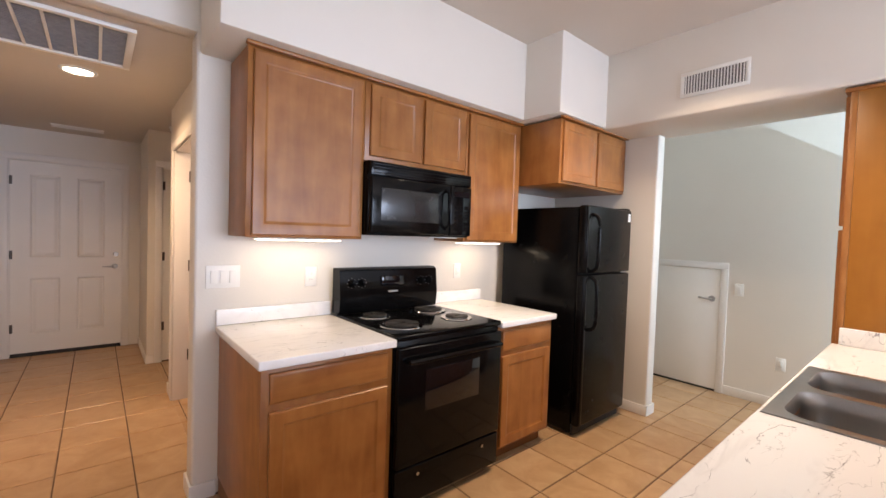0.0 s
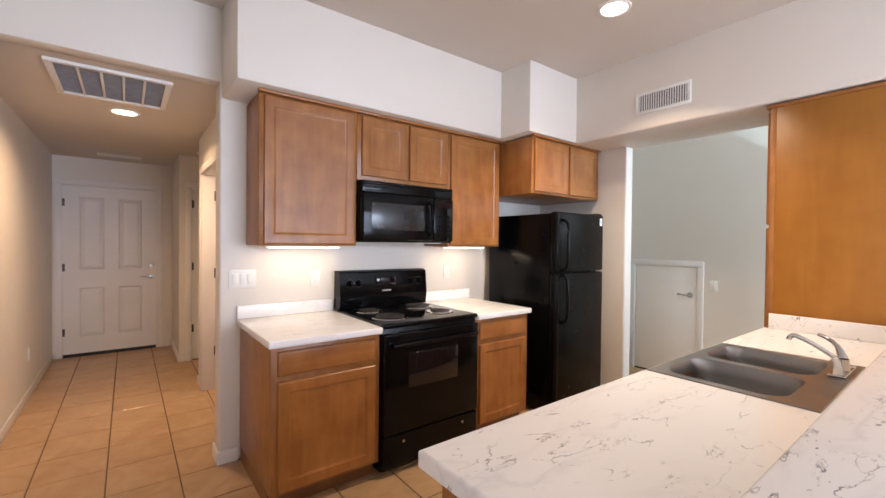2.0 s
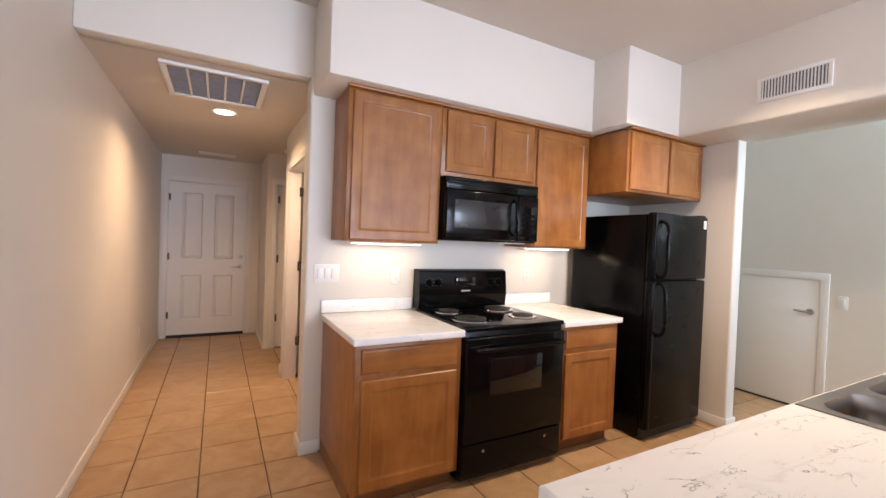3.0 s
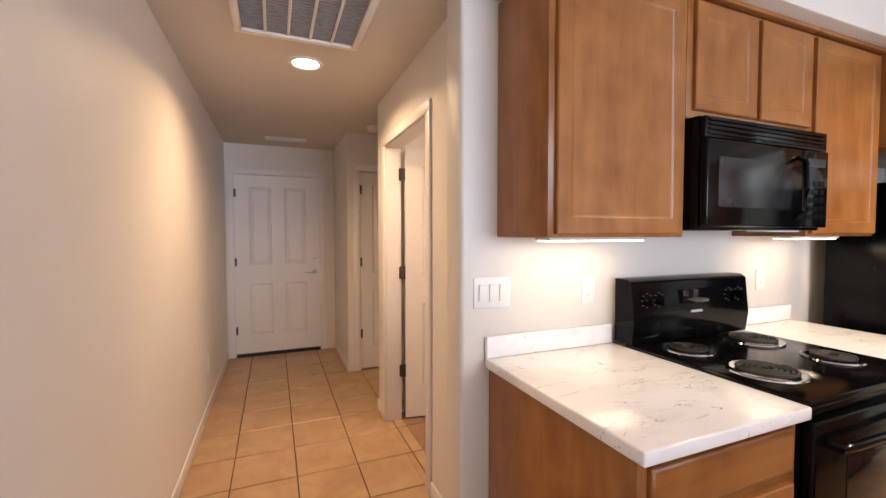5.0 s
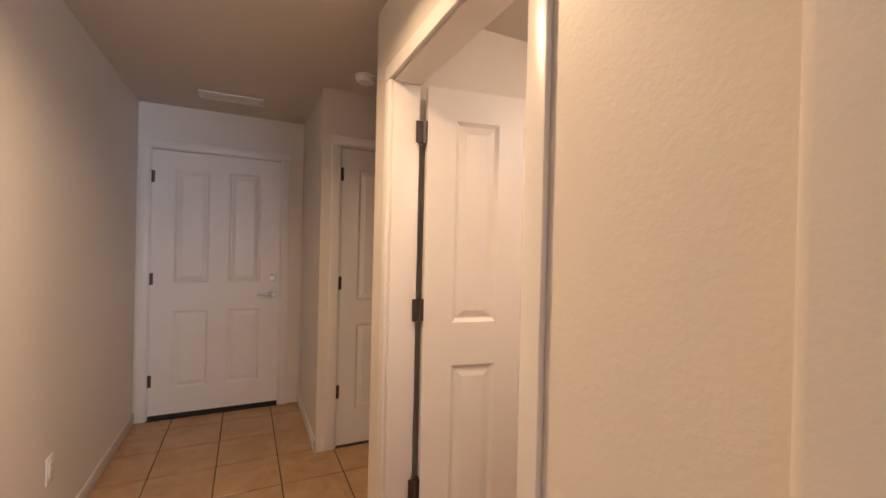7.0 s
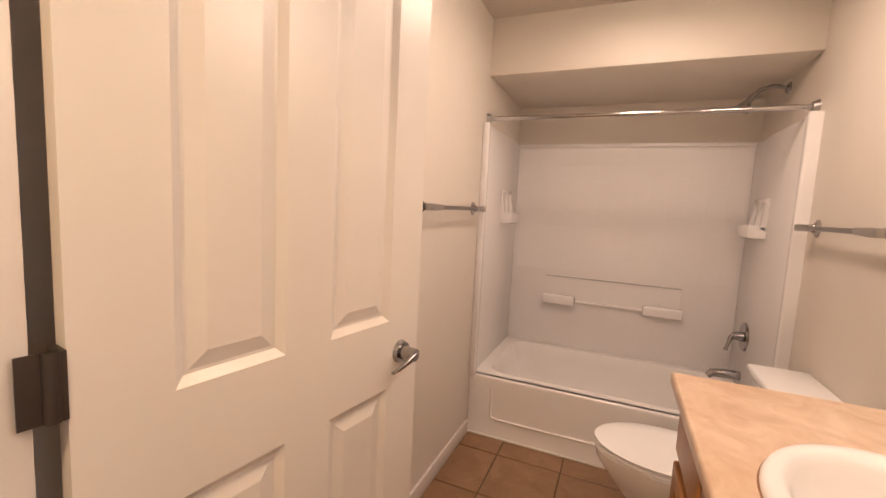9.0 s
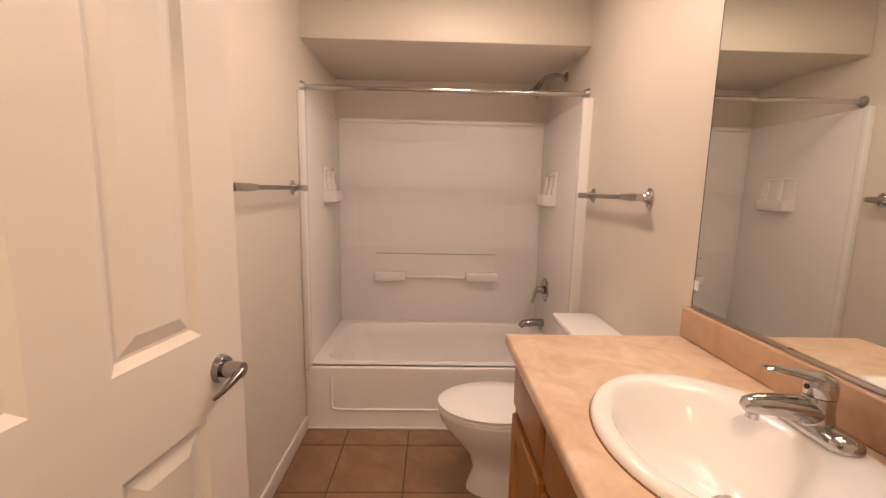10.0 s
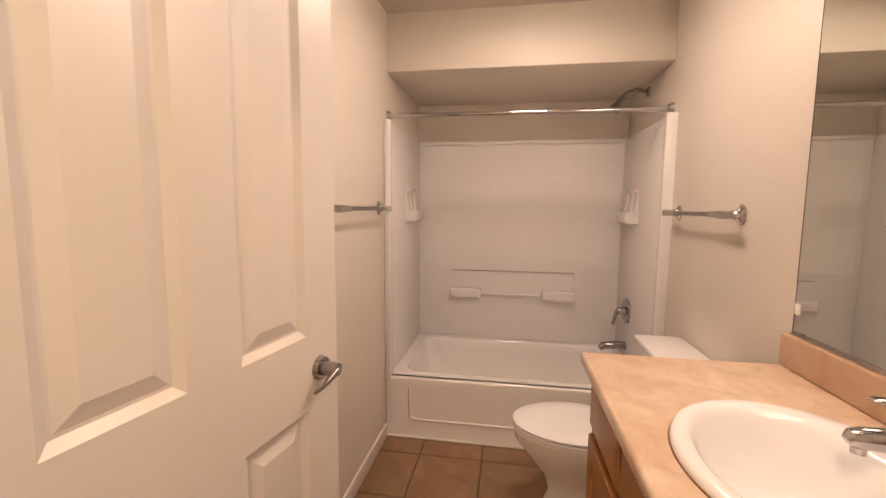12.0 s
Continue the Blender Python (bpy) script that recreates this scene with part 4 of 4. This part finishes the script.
plate("light_switch", -1.41, 1.01, 0.072, 0.115, (4.80, 0, 0), -90, (0,), False, "white single switch beside the short door")

# ---- bathroom ----


def bathtub():
    c = thing("bathtub", (3.22, 3.58, 0), "white acrylic bathtub with apron front", "bathtub")
    x0, x1, y0, y1, z = 2.810, 3.655, 2.822, 4.332, 0.372
    cx, cy, w, h = (x0 + x1) / 2, (y0 + y1) / 2, x1 - x0, y1 - y0
    bm = bmesh.new()
    hole = rrect(cx + 0.005, cy, w - 0.165, h - 0.17, 0.11, 0, 8)
    plate_hole(bm, x0 + 0.012, x1, y0, y1, hole, z)
    spec = [(0.165, 0.17, 0.11, z), (0.178, 0.183, 0.108, z - 0.008), (0.20, 0.22, 0.11, z - 0.08), (0.26, 0.36, 0.13, z - 0.27), (0.32, 0.44, 0.13, z - 0.31), (0.6, 1.0, 0.1, z - 0.318)]
    loops(bm, [rrect(cx + 0.005, cy, w - a, h - b2, r, zz, 8) for a, b2, r, zz in spec])
    part("basin", bm, ACRYL, c)
    bm = bmesh.new()
    loops(bm, [[Vector((x0 + i, y0, zz)), Vector((x0 + i, y1, zz)), Vector((x0 + i + 0.02, y1, zz)), Vector((x0 + i + 0.02, y0, zz))] for i, zz in ((0.012, z), (0.005, z - 0.0025), (0.001, z - 0.008), (0.0, z - 0.016), (0.003, z - 0.06), (0.006, 0.12), (0.003, 0.03), (0.0, 0.003))], True, True)
    ap = part("apron", bm, ACRYL, c)
    tr = [(y0 + 0.14, z - 0.06), (y0 + 0.14, 0.15), (y0 + 0.145, 0.125), (y0 + 0.175, 0.115), (y1 - 0.175, 0.115), (y1 - 0.145, 0.125), (y1 - 0.14, 0.15), (y1 - 0.14, z - 0.06)]
    part("apron_ridge", tube(bmesh.new(), [(x0 + 0.006, y, zz) for y, zz in tr], 0.007, 10), ACRYL, ap)
    part("caulk_line", bx(x0 - 0.006, x0 + 0.002, y0, y1, 0.0, 0.012, bev=0.003), PLAST, c)
    part("drain", cyl(bmesh.new(), (3.30, 3.10, z - 0.318), (3.30, 3.10, z - 0.314), 0.03), CHROME, c)


bathtub()


def tub_surround():
    c = thing("tub_surround", (3.25, 3.58, 0.367), "white moulded acrylic tub surround with soap shelves", "tub surround")
    z0, z1, t = 0.373, 1.828, 0.022
    part("back_panel", bx(3.636, 3.659, 2.823, 4.334, z0, z1, bev=0.004), SURR, c)
    for y0, y1 in ((4.334 - t, 4.334), (2.823, 2.823 + t + 0.014)):
        part("side_panel", bx(2.800, 3.635, y0, y1, z0, z1 + 0.005, bev=0.004), SURR, c)
    for y0, y1 in ((4.334 - 0.036, 4.3345), (2.8225, 2.823 + 0.056)):
        part("edge_flange", bx(2.796, 2.836, y0, y1, z0 - 0.02, z1 + 0.012, bev=0.008, seg=3), ACRYL, c)
    part("top_flange", bx(3.622, 3.6595, 2.846, 4.311, z1 - 0.012, z1 + 0.014, bev=0.006, seg=3), ACRYL, c)
    for y0, y1 in ((3.834, 4.063), (3.155, 3.39)):
        part("soap_shelf", bx(3.565, 3.640, y0, y1, 0.688, 0.758, bev=0.018, seg=4), ACRYL, c)
    part("grab_ledge", bx(3.614, 3.640, 3.39, 3.834, 0.705, 0.725, bev=0.008, seg=3), ACRYL, c)
    # upper edge coloured grey to stand for the shade under the recess lip
    part("recess_edge", bx(3.630, 3.640, 3.165, 4.055, 0.884, 0.892, bev=0.002), GREYP, c, "thin recess edge with its shade painted grey")
    part("recess_edge", bx(3.632, 3.640, 3.161, 3.167, 0.758, 0.888, bev=0.002), ACRYL, c)
    for yw, s in ((4.312, -1), (2.859, 1)):
        x = 3.18 if s < 0 else 3.24
        for q in (0.0, 0.1075, 0.215):
            # upright fin that swells towards the tray
            prof = [(0.0, 1.315), (0.030, 1.315), (0.024, 1.375), (0.013, 1.43), (0.010, 1.465), (0.0, 1.478)]
            bm = bmesh.new()
            loops(bm, [[Vector((xx, yw + s * d, zz)) for d, zz in prof] for xx in (x + q, x + q + 0.035)], True, True)
            bmesh.ops.bevel(bm, geom=bm.edges[:], offset=0.003, segments=2, affect="EDGES")
            part("bottle_rest", bm, ACRYL, c)
        part("niche_header", bx(x, x + 0.25, min(yw, yw + s * 0.010), max(yw, yw + s * 0.010), 1.462, 1.486, bev=0.004), ACRYL, c)
        bm = bmesh.new()
        loops(bm, [rrect(x + 0.125, yw + s * (d / 2 - 0.01), 0.25 - i, d + 0.02, 0.028, zz, 6) for i, d, zz in ((0.03, 0.055, 1.262), (0.008, 0.070, 1.270), (0.0, 0.076, 1.290), (0.0, 0.077, 1.330), (0.006, 0.074, 1.337), (0.022, 0.064, 1.337), (0.026, 0.060, 1.328))], True, True)
        part("corner_shelf", bm, ACRYL, c)
    # moulded squares on the upper back panel, all on one mesh
    w = 0.0525
    bm = loops(bmesh.new(), [[Vector((-d, u * (w - q), v * (w - q))) for u, v in ((-1, -1), (1, -1), (1, 1), (-1, 1))] for q, d in ((0, 0), (0.002, 0.0002), (0.008, 0.0003))])
    square = finish(bm, "embossed_square", SURR, False)
    for i in range(13):
        for j in range(8):
            ob = new("embossed_square", square)
            ob.location = Vector((3.6358, 2.926 + i * 0.1085, 0.989 + j * 0.1085)) - ORG[c.name]
            ob.parent = c


tub_surround()


def rod():
    c = thing("shower_rod", (2.876, 3.575, 1.86), "chrome shower curtain rod between the walls", "curtain rod")
    part("tube", cyl(bmesh.new(), (2.876, 2.835, 1.872), (2.876, 4.322, 1.872), 0.0135), CHROME, c)
    for y, s in ((4.335, -1), (2.83, 1)):
        part("flange", cyl(bmesh.new(), (2.876, y, 1.872), (2.876, y + s * 0.022, 1.872), 0.032, 0.022), NICKEL, c)


rod()


def shower_fittings():
    c = thing("shower_fixture", (3.26, 2.83, 2.05), "chrome shower head on a bent arm", "shower head")
    part("flange", cyl(bmesh.new(), (3.27, 2.83, 2.06), (3.27, 2.842, 2.06), 0.032, 0.026), DCHROME, c)
    part("arm", tube(bmesh.new(), [(3.27, 2.835, 2.06), (3.27, 2.90, 2.075), (3.27, 2.96, 2.055), (3.27, 2.99, 2.02)], 0.0105), DCHROME, c)
    bm = cyl(bmesh.new(), (3.27, 2.985, 2.028), (3.27, 3.005, 1.995), 0.016)
    cyl(bm, (3.27, 3.005, 1.995), (3.27, 3.03, 1.955), 0.020, 0.038)
    part("head", bm, DCHROME, c)
    v = thing("shower_valve", (3.376, 2.85, 0.67), "chrome shower valve with a lever", "shower valve")
    part("escutcheon", cyl(bmesh.new(), (3.376, 2.8595, 0.69), (3.376, 2.8710, 0.69), 0.085, 0.078, 32), DCHROME, v)
    part("hub", cyl(bmesh.new(), (3.376, 2.8710, 0.69), (3.376, 2.9190, 0.69), 0.028, 0.022), DCHROME, v)
    part("lever", tube(bmesh.new(), [(3.376, 2.9140, 0.69), (3.372, 2.9290, 0.675), (3.362, 2.9390, 0.635), (3.355, 2.9490, 0.60)], [0.014, 0.012, 0.010, 0.012]), DCHROME, v)
    s = thing("tub_spout", (3.376, 2.85, 0.44), "short chrome bathtub filler spout", "faucet")
    part("spout", tube(bmesh.new(), [(3.376, 2.8595, 0.455), (3.376, 2.9340, 0.455), (3.376, 2.9990, 0.448), (3.376, 3.0190, 0.425)], [0.028, 0.027, 0.024, 0.018], 16), DCHROME, s)


shower_fittings()


def towel_bar(x0, x1, yw, s, z, label):
    c = thing("towel_bar", ((x0 + x1) / 2, yw, z), label, "towel bar", "bathroom towel bars")
    yb = yw + s * 0.058

    def ring(x, hy, hz):
        return [Vector((x, yb + a * hy, z + b2 * hz)) for a, b2 in ((-1, -0.7), (-0.7, -1), (0.7, -1), (1, -0.7), (1, 0.7), (0.7, 1), (-0.7, 1), (-1, 0.7))]
    for x, d in ((x0, 1), (x1, -1)):
        bm = bmesh.new()
        prof = ((0.0005, 0.030, 0.037), (0.006, 0.030, 0.037), (0.012, 0.021, 0.026), (0.022, 0.014, 0.017), (0.046, 0.012, 0.014))
        loops(bm, [[Vector((x + a * math.cos(t), yw + s * q, z + b2 * math.sin(t))) for t in (2 * math.pi * k / 20 for k in range(20))] for q, a, b2 in prof], True, True)
        p = part("post", bm, CHROME, c, "flared chrome wall post")
        bm = loops(bmesh.new(), [ring(x + d * q, hy, hz) for q, hy, hz in ((-0.034, 0.010, 0.011), (-0.032, 0.012, 0.013), (0.0, 0.013, 0.015), (0.10, 0.010, 0.011), (0.102, 0.008, 0.009))], True, True)
        part("end_sleeve", bm, NICKEL, p, "tapered satin nickel sleeve")
    part("bar", loops(bmesh.new(), [ring(x, 0.0078, 0.0088) for x in (x0 + 0.09, x1 - 0.09)], True, True), STEEL, c)


towel_bar(2.04, 2.69, 4.335, -1, 1.352, "satin nickel towel bar on the wall behind the door")
towel_bar(2.155, 2.70, 2.83, 1, 1.343, "satin nickel towel bar above the toilet")


def toilet():
    c = thing("toilet", (2.36, 3.2, 0), "white porcelain toilet with closed lid", "toilet")
    cx = 2.355
    bm = bmesh.new()
    spec = [(0.104, 0.215, 3.24, 0.0), (0.103, 0.213, 3.24, 0.02), (0.096, 0.205, 3.22, 0.10), (0.105, 0.21, 3.24, 0.18), (0.145, 0.235, 3.29, 0.27), (0.178, 0.262, 3.315, 0.345), (0.182, 0.268, 3.318, 0.385), (0.176, 0.262, 3.318, 0.392)]
    loops(bm, [oval(cx, cy, a, b2, z, 48, 0.05) for a, b2, cy, z in spec], True, True)
    part("bowl", bm, PORC, c)
    for nm, z0, z1, k in (("seat", 0.394, 0.412, 1.0), ("lid", 0.414, 0.430, 1.0)):
        bm = bmesh.new()
        a, b2, cy = 0.186 * k, 0.255 * k, 3.335
        loops(bm, [oval(cx, cy, a - i, b2 - i, z, 48, 0.05) for i, z in ((0.012, z0), (0.0, z0 + 0.005), (0.0, z1 - 0.006), (0.012, z1), (0.08, z1 + 0.004))], True, True)
        part(nm, bm, PORC, c)
    part("hinge_block", bx(cx - 0.09, cx + 0.09, 3.055, 3.10, 0.393, 0.432, bev=0.008), PORC, c)
    part("pedestal_deck", bx(cx - 0.12, cx + 0.12, 2.86, 3.12, 0.25, 0.392, bev=0.03, seg=3), PORC, c)
    tk = part("tank", bx(cx - 0.205, cx + 0.205, 2.835, 3.03, 0.395, 0.735, bev=0.025, seg=4), PORC, c)
    part("tank_lid", bx(cx - 0.218, cx + 0.218, 2.833, 3.045, 0.737, 0.772, bev=0.012, seg=4), PORC, c)
    part("flush_lever", tube(bmesh.new(), [(cx - 0.15, 3.03, 0.69), (cx - 0.15, 3.05, 0.69), (cx - 0.10, 3.055, 0.685), (cx - 0.06, 3.052, 0.68)], 0.007), CHROME, tk)


toilet()


def vanity():
    x0, x1, yf, z = 0.778, 1.848, 3.365, 0.878
    c = thing("vanity_cabinet", (1.32, 3.1, 0), "oak bathroom vanity cabinet with slab drawers and doors", "cabinet")
    bm = bx(x0, x1, 2.832, yf, 0.10, 0.70)
    box(bm, x1 - 0.02, x1, 2.832, yf, 0.70, z - 0.001), box(bm, x0, x1 - 0.02, yf - 0.02, yf, 0.70, z - 0.001)
    part("body", bm, BATHW, c)
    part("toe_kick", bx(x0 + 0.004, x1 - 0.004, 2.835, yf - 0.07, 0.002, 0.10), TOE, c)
    n = 3
    w = (x1 - x0 - 0.04) / n
    for k in range(n):
        a = x0 + 0.02 + k * w + 0.014
        e = a + w - 0.028
        for nm, q0, q1, fl in (("drawer_front", 0.705, 0.845, True), ("door", 0.125, 0.675, False)):
            bm = front(a, e, q0, q1, 0, flat=fl)
            bm.transform(Matrix.Translation((a + e, yf + 0.018, 0)) @ Matrix.Rotation(math.pi, 4, "Z"))
            part(nm, bm, BATHW, c)
    t = thing("vanity_counter", (1.33, 3.1, z), "tan stone-look laminate vanity top with backsplash", "countertop")
    X0, X1, Y0, Y1, zt = 0.778, 1.864, 2.8315, 3.406, 0.914
    hole = oval(1.295, 3.108, 0.225, 0.188, 0, 64)
    bm = bmesh.new()
    e = 0.010
    plate_hole(bm, X0, X1 - e, Y0, Y1 - e, hole, zt)
    edge = [(e * (1 - math.sin(math.pi / 2 * k / 5)), zt - e * (1 - math.cos(math.pi / 2 * k / 5))) for k in range(6)]
    edge += [(0, z + 0.006), (0.004, z), (0.03, z)]
    loops(bm, [[Vector((X0, Y0, q)), Vector((X1 - i, Y0, q)), Vector((X1 - i, Y1 - i, q)), Vector((X0, Y1 - i, q))] for i, q in edge], False, False)
    part("slab", bm, VANTOP, t)
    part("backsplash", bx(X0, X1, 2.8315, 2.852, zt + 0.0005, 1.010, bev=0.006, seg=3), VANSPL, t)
    s = thing("basin_sink", (1.32, 3.085, zt), "white oval drop-in porcelain bathroom sink", "sink")
    bm = bmesh.new()
    spec = [(0.262, 0.222, 0.9135, 0), (0.263, 0.2225, 0.920, 0), (0.259, 0.218, 0.928, 0), (0.250, 0.209, 0.932, 0.001), (0.232, 0.182, 0.931, 0.012), (0.220, 0.168, 0.926, 0.018), (0.206, 0.157, 0.914, 0.022), (0.186, 0.144, 0.889, 0.022), (0.160, 0.125, 0.855, 0.020), (0.122, 0.097, 0.820, 0.016), (0.072, 0.060, 0.797, 0.004), (0.028, 0.026, 0.788, -0.012)]
    loops(bm, [oval(1.295, 3.108 + dy, a, b2, q, 72) for a, b2, q, dy in spec])
    part("basin", bm, PORC, s)
    part("caulk_line", loops(bmesh.new(), [oval(1.295, 3.108, a, b2, q, 72) for a, b2, q in ((0.266, 0.2255, 0.9132), (0.265, 0.2245, 0.9160), (0.261, 0.2205, 0.9165))], False, False), TOE, s, "thin darkened sealant line")
    part("drain_ring", cyl(bmesh.new(), (1.295, 3.083, 0.7875), (1.295, 3.083, 0.791), 0.030, 0.026, 28), CHROME, s)
    part("stopper", cyl(bmesh.new(), (1.295, 3.083, 0.791), (1.295, 3.083, 0.800), 0.021, 0.016, 24), NICKEL, s)
    X, Y, Z = 1.315, 2.928, 0.9315
    f = thing("basin_faucet", (X, Y, Z), "chrome single-handle bathroom faucet", "faucet")
    bm = bmesh.new()
    loops(bm, [rrect(X, Y, 0.168 - i, 0.060 - i, 0.0295 - i / 2, q, 8) for i, q in ((0, Z), (0, Z + 0.008), (0.006, Z + 0.014), (0.020, Z + 0.020), (0.034, Z + 0.022))], True, True)
    part("deck_plate", bm, CHROME, f)
    bm = bmesh.new()
    loops(bm, [oval(X, Y + dy, a, b2, Z + q, 32) for a, b2, dy, q in ((0.031, 0.030, 0, 0.012), (0.029, 0.029, 0, 0.024), (0.026, 0.027, 0, 0.040), (0.0245, 0.025, -0.002, 0.066))], True, True)
    part("body", bm, CHROME, f)
    pts = [(X, Y + 0.008, Z + 0.034), (X, Y + 0.040, Z + 0.042), (X, Y + 0.080, Z + 0.048), (X, Y + 0.115, Z + 0.049), (X, Y + 0.130, Z + 0.047), (X, Y + 0.137, Z + 0.042)]
    bm = tube(bmesh.new(), pts, [0.026, 0.0235, 0.0205, 0.0185, 0.0165, 0.010], 24)
    cyl(bm, (X, Y + 0.118, Z + 0.036), (X, Y + 0.119, Z + 0.022), 0.0115, 0.0105, 20)
    part("spout", bm, CHROME, f)
    bm = bmesh.new()
    loops(bm, [oval(X, Y + dy, r, r, Z + q, 32) for r, dy, q in ((0.0255, -0.002, 0.068), (0.0265, -0.002, 0.074), (0.0255, -0.002, 0.090), (0.022, 0.000, 0.102), (0.012, 0.002, 0.108))], True, True)
    hd = part("handle", bm, CHROME, f)
    bm = bmesh.new()
    loops(bm, [[Vector((X + w * math.cos(t), y, z + h * math.sin(t))) for t in (2 * math.pi * k / 20 for k in range(20))] for w, h, y, z in ((0.020, 0.012, Y, Z + 0.096), (0.019, 0.009, Y + 0.030, Z + 0.106), (0.016, 0.006, Y + 0.070, Z + 0.114), (0.014, 0.005, Y + 0.100, Z + 0.117), (0.009, 0.003, Y + 0.108, Z + 0.117))], True, True)
    part("handle_lever", bm, CHROME, hd)
    part("index_dot", cyl(bmesh.new(), (X, Y + 0.0225, Z + 0.084), (X, Y + 0.0255, Z + 0.084), 0.005, n=12), DARKR, hd, "small dark index mark")


vanity()


def mirror():
    c = thing("wall_mirror", (1.32, 2.83, 1.03), "large frameless wall mirror above the vanity", "mirror")
    part("glass", bx(0.815, 1.838, 2.8305, 2.8355, 1.022, 2.02), MIRR, c)
    part("channel", bx(0.815, 1.838, 2.8303, 2.839, 1.0125, 1.0215), NICKEL, c)
    part("dark_edge", bx(1.8382, 1.8402, 2.8305, 2.836, 1.0225, 2.02), DARKR, c)
    part("clip", bx(1.815, 1.836, 2.8355, 2.838, 1.07, 1.10, bev=0.0005), PLAST, c)


mirror()


def bathroom_light():
    c = thing("bathroom_ceiling_light", (2.2, 3.52, ZB), "round lit ceiling light in the bathroom", "ceiling light")
    bm = bmesh.new()
    loops(bm, [oval(2.2, 3.52, r, r, q, 40) for r, q in ((0.165, ZB - 0.001), (0.165, ZB - 0.022), (0.155, ZB - 0.03), (0.14, ZB - 0.03))], True, False)
    part("rim", bm, NICKEL, c)
    bm = bmesh.new()
    loops(bm, [oval(2.2, 3.52, r, r, q, 40) for r, q in ((0.150, ZB - 0.025), (0.146, ZB - 0.036), (0.12, ZB - 0.050), (0.07, ZB - 0.060), (0.02, ZB - 0.063))])
    part("glass_bowl", bm, LAMP, c, "glowing frosted glass bowl")


bathroom_light()


def vanity_light():
    c = thing("vanity_light", (1.55, 2.83, 2.17), "lit chrome vanity light bar above the mirror", "wall light")
    part("back_plate", bx(1.25, 1.85, 2.8305, 2.855, 2.12, 2.22, bev=0.006), CHROME, c)
    for x in (1.34, 1.55, 1.76):
        bm = bmesh.new()
        loops(bm, [oval(x, 2.905, r, r, q, 24) for r, q in ((0.018, 2.222), (0.035, 2.215), (0.048, 2.16), (0.044, 2.13), (0.02, 2.118))], True, True)
        part("globe", bm, LAMP, c, "glowing white glass globe")
        part("arm", cyl(bmesh.new(), (x, 2.855, 2.215), (x, 2.905, 2.223), 0.01), CHROME, c)


vanity_light()

# ---- floor tiles, last ----
floor = bpy.data.objects["floor"]


def tiles(name, material, x_line, y_line, px, py, areas, parent, gap=0.008):
    """Bevelled square tiles laid on a grid; cut tiles share a mesh by size."""
    cache = {}
    for ax0, ax1, ay0, ay1 in areas:
        i0, i1 = math.floor((ax0 - x_line) / px), math.ceil((ax1 - x_line) / px)
        j0, j1 = math.floor((ay0 - y_line) / py), math.ceil((ay1 - y_line) / py)
        for i in range(i0, i1):
            for j in range(j0, j1):
                a, b2 = max(x_line + i * px + gap / 2, ax0), min(x_line + (i + 1) * px - gap / 2, ax1)
                c, d2 = max(y_line + j * py + gap / 2, ay0), min(y_line + (j + 1) * py - gap / 2, ay1)
                if b2 - a < 0.012 or d2 - c < 0.012:
                    continue
                key = (round(b2 - a, 4), round(d2 - c, 4))
                if key not in cache:
                    w, h = key[0] / 2, key[1] / 2
                    bm = bmesh.new()
                    loops(bm, [[Vector((-w + q, -h + q, zz)), Vector((w - q, -h + q, zz)), Vector((w - q, h - q, zz)), Vector((-w + q, h - q, zz))] for q, zz in ((0, -0.005), (0, -0.0025), (0.003, 0.0))])
                    cache[key] = finish(bm, name, material, False)
                ob = new(name, cache[key])
                ob.location = ((a + b2) / 2, (c + d2) / 2, random.uniform(-0.0004, 0.0))
                ob.parent = parent


tiles("tile", TILE, 0.003, 4.437, 0.350, 0.352, [(-0.60, 0.66, 2.68, 6.40), (-0.60, 3.64, -0.04, 2.68), (0.66, 1.80, 4.455, 5.44), (3.64, 4.80, 0.5, 2.95), (0.66, 0.775, 3.318, 4.225)], floor)
tiles("tile", BTILE, 2.315, 3.755, 0.347, 0.342, [(0.775, 2.81, 2.83, 4.335)], floor, 0.008)
bm = bmesh.new()
for i in range(12):
    for j in range(13):
        x, y = -0.59 + i * 0.352, -4.49 + j * 0.342
        box(bm, x, min(x + 0.345, 3.65), y, y + 0.335, -0.005, -0.0005)
struct("floor_living", bm, TILE, "tan ceramic tiles of the living room floor", "floor")
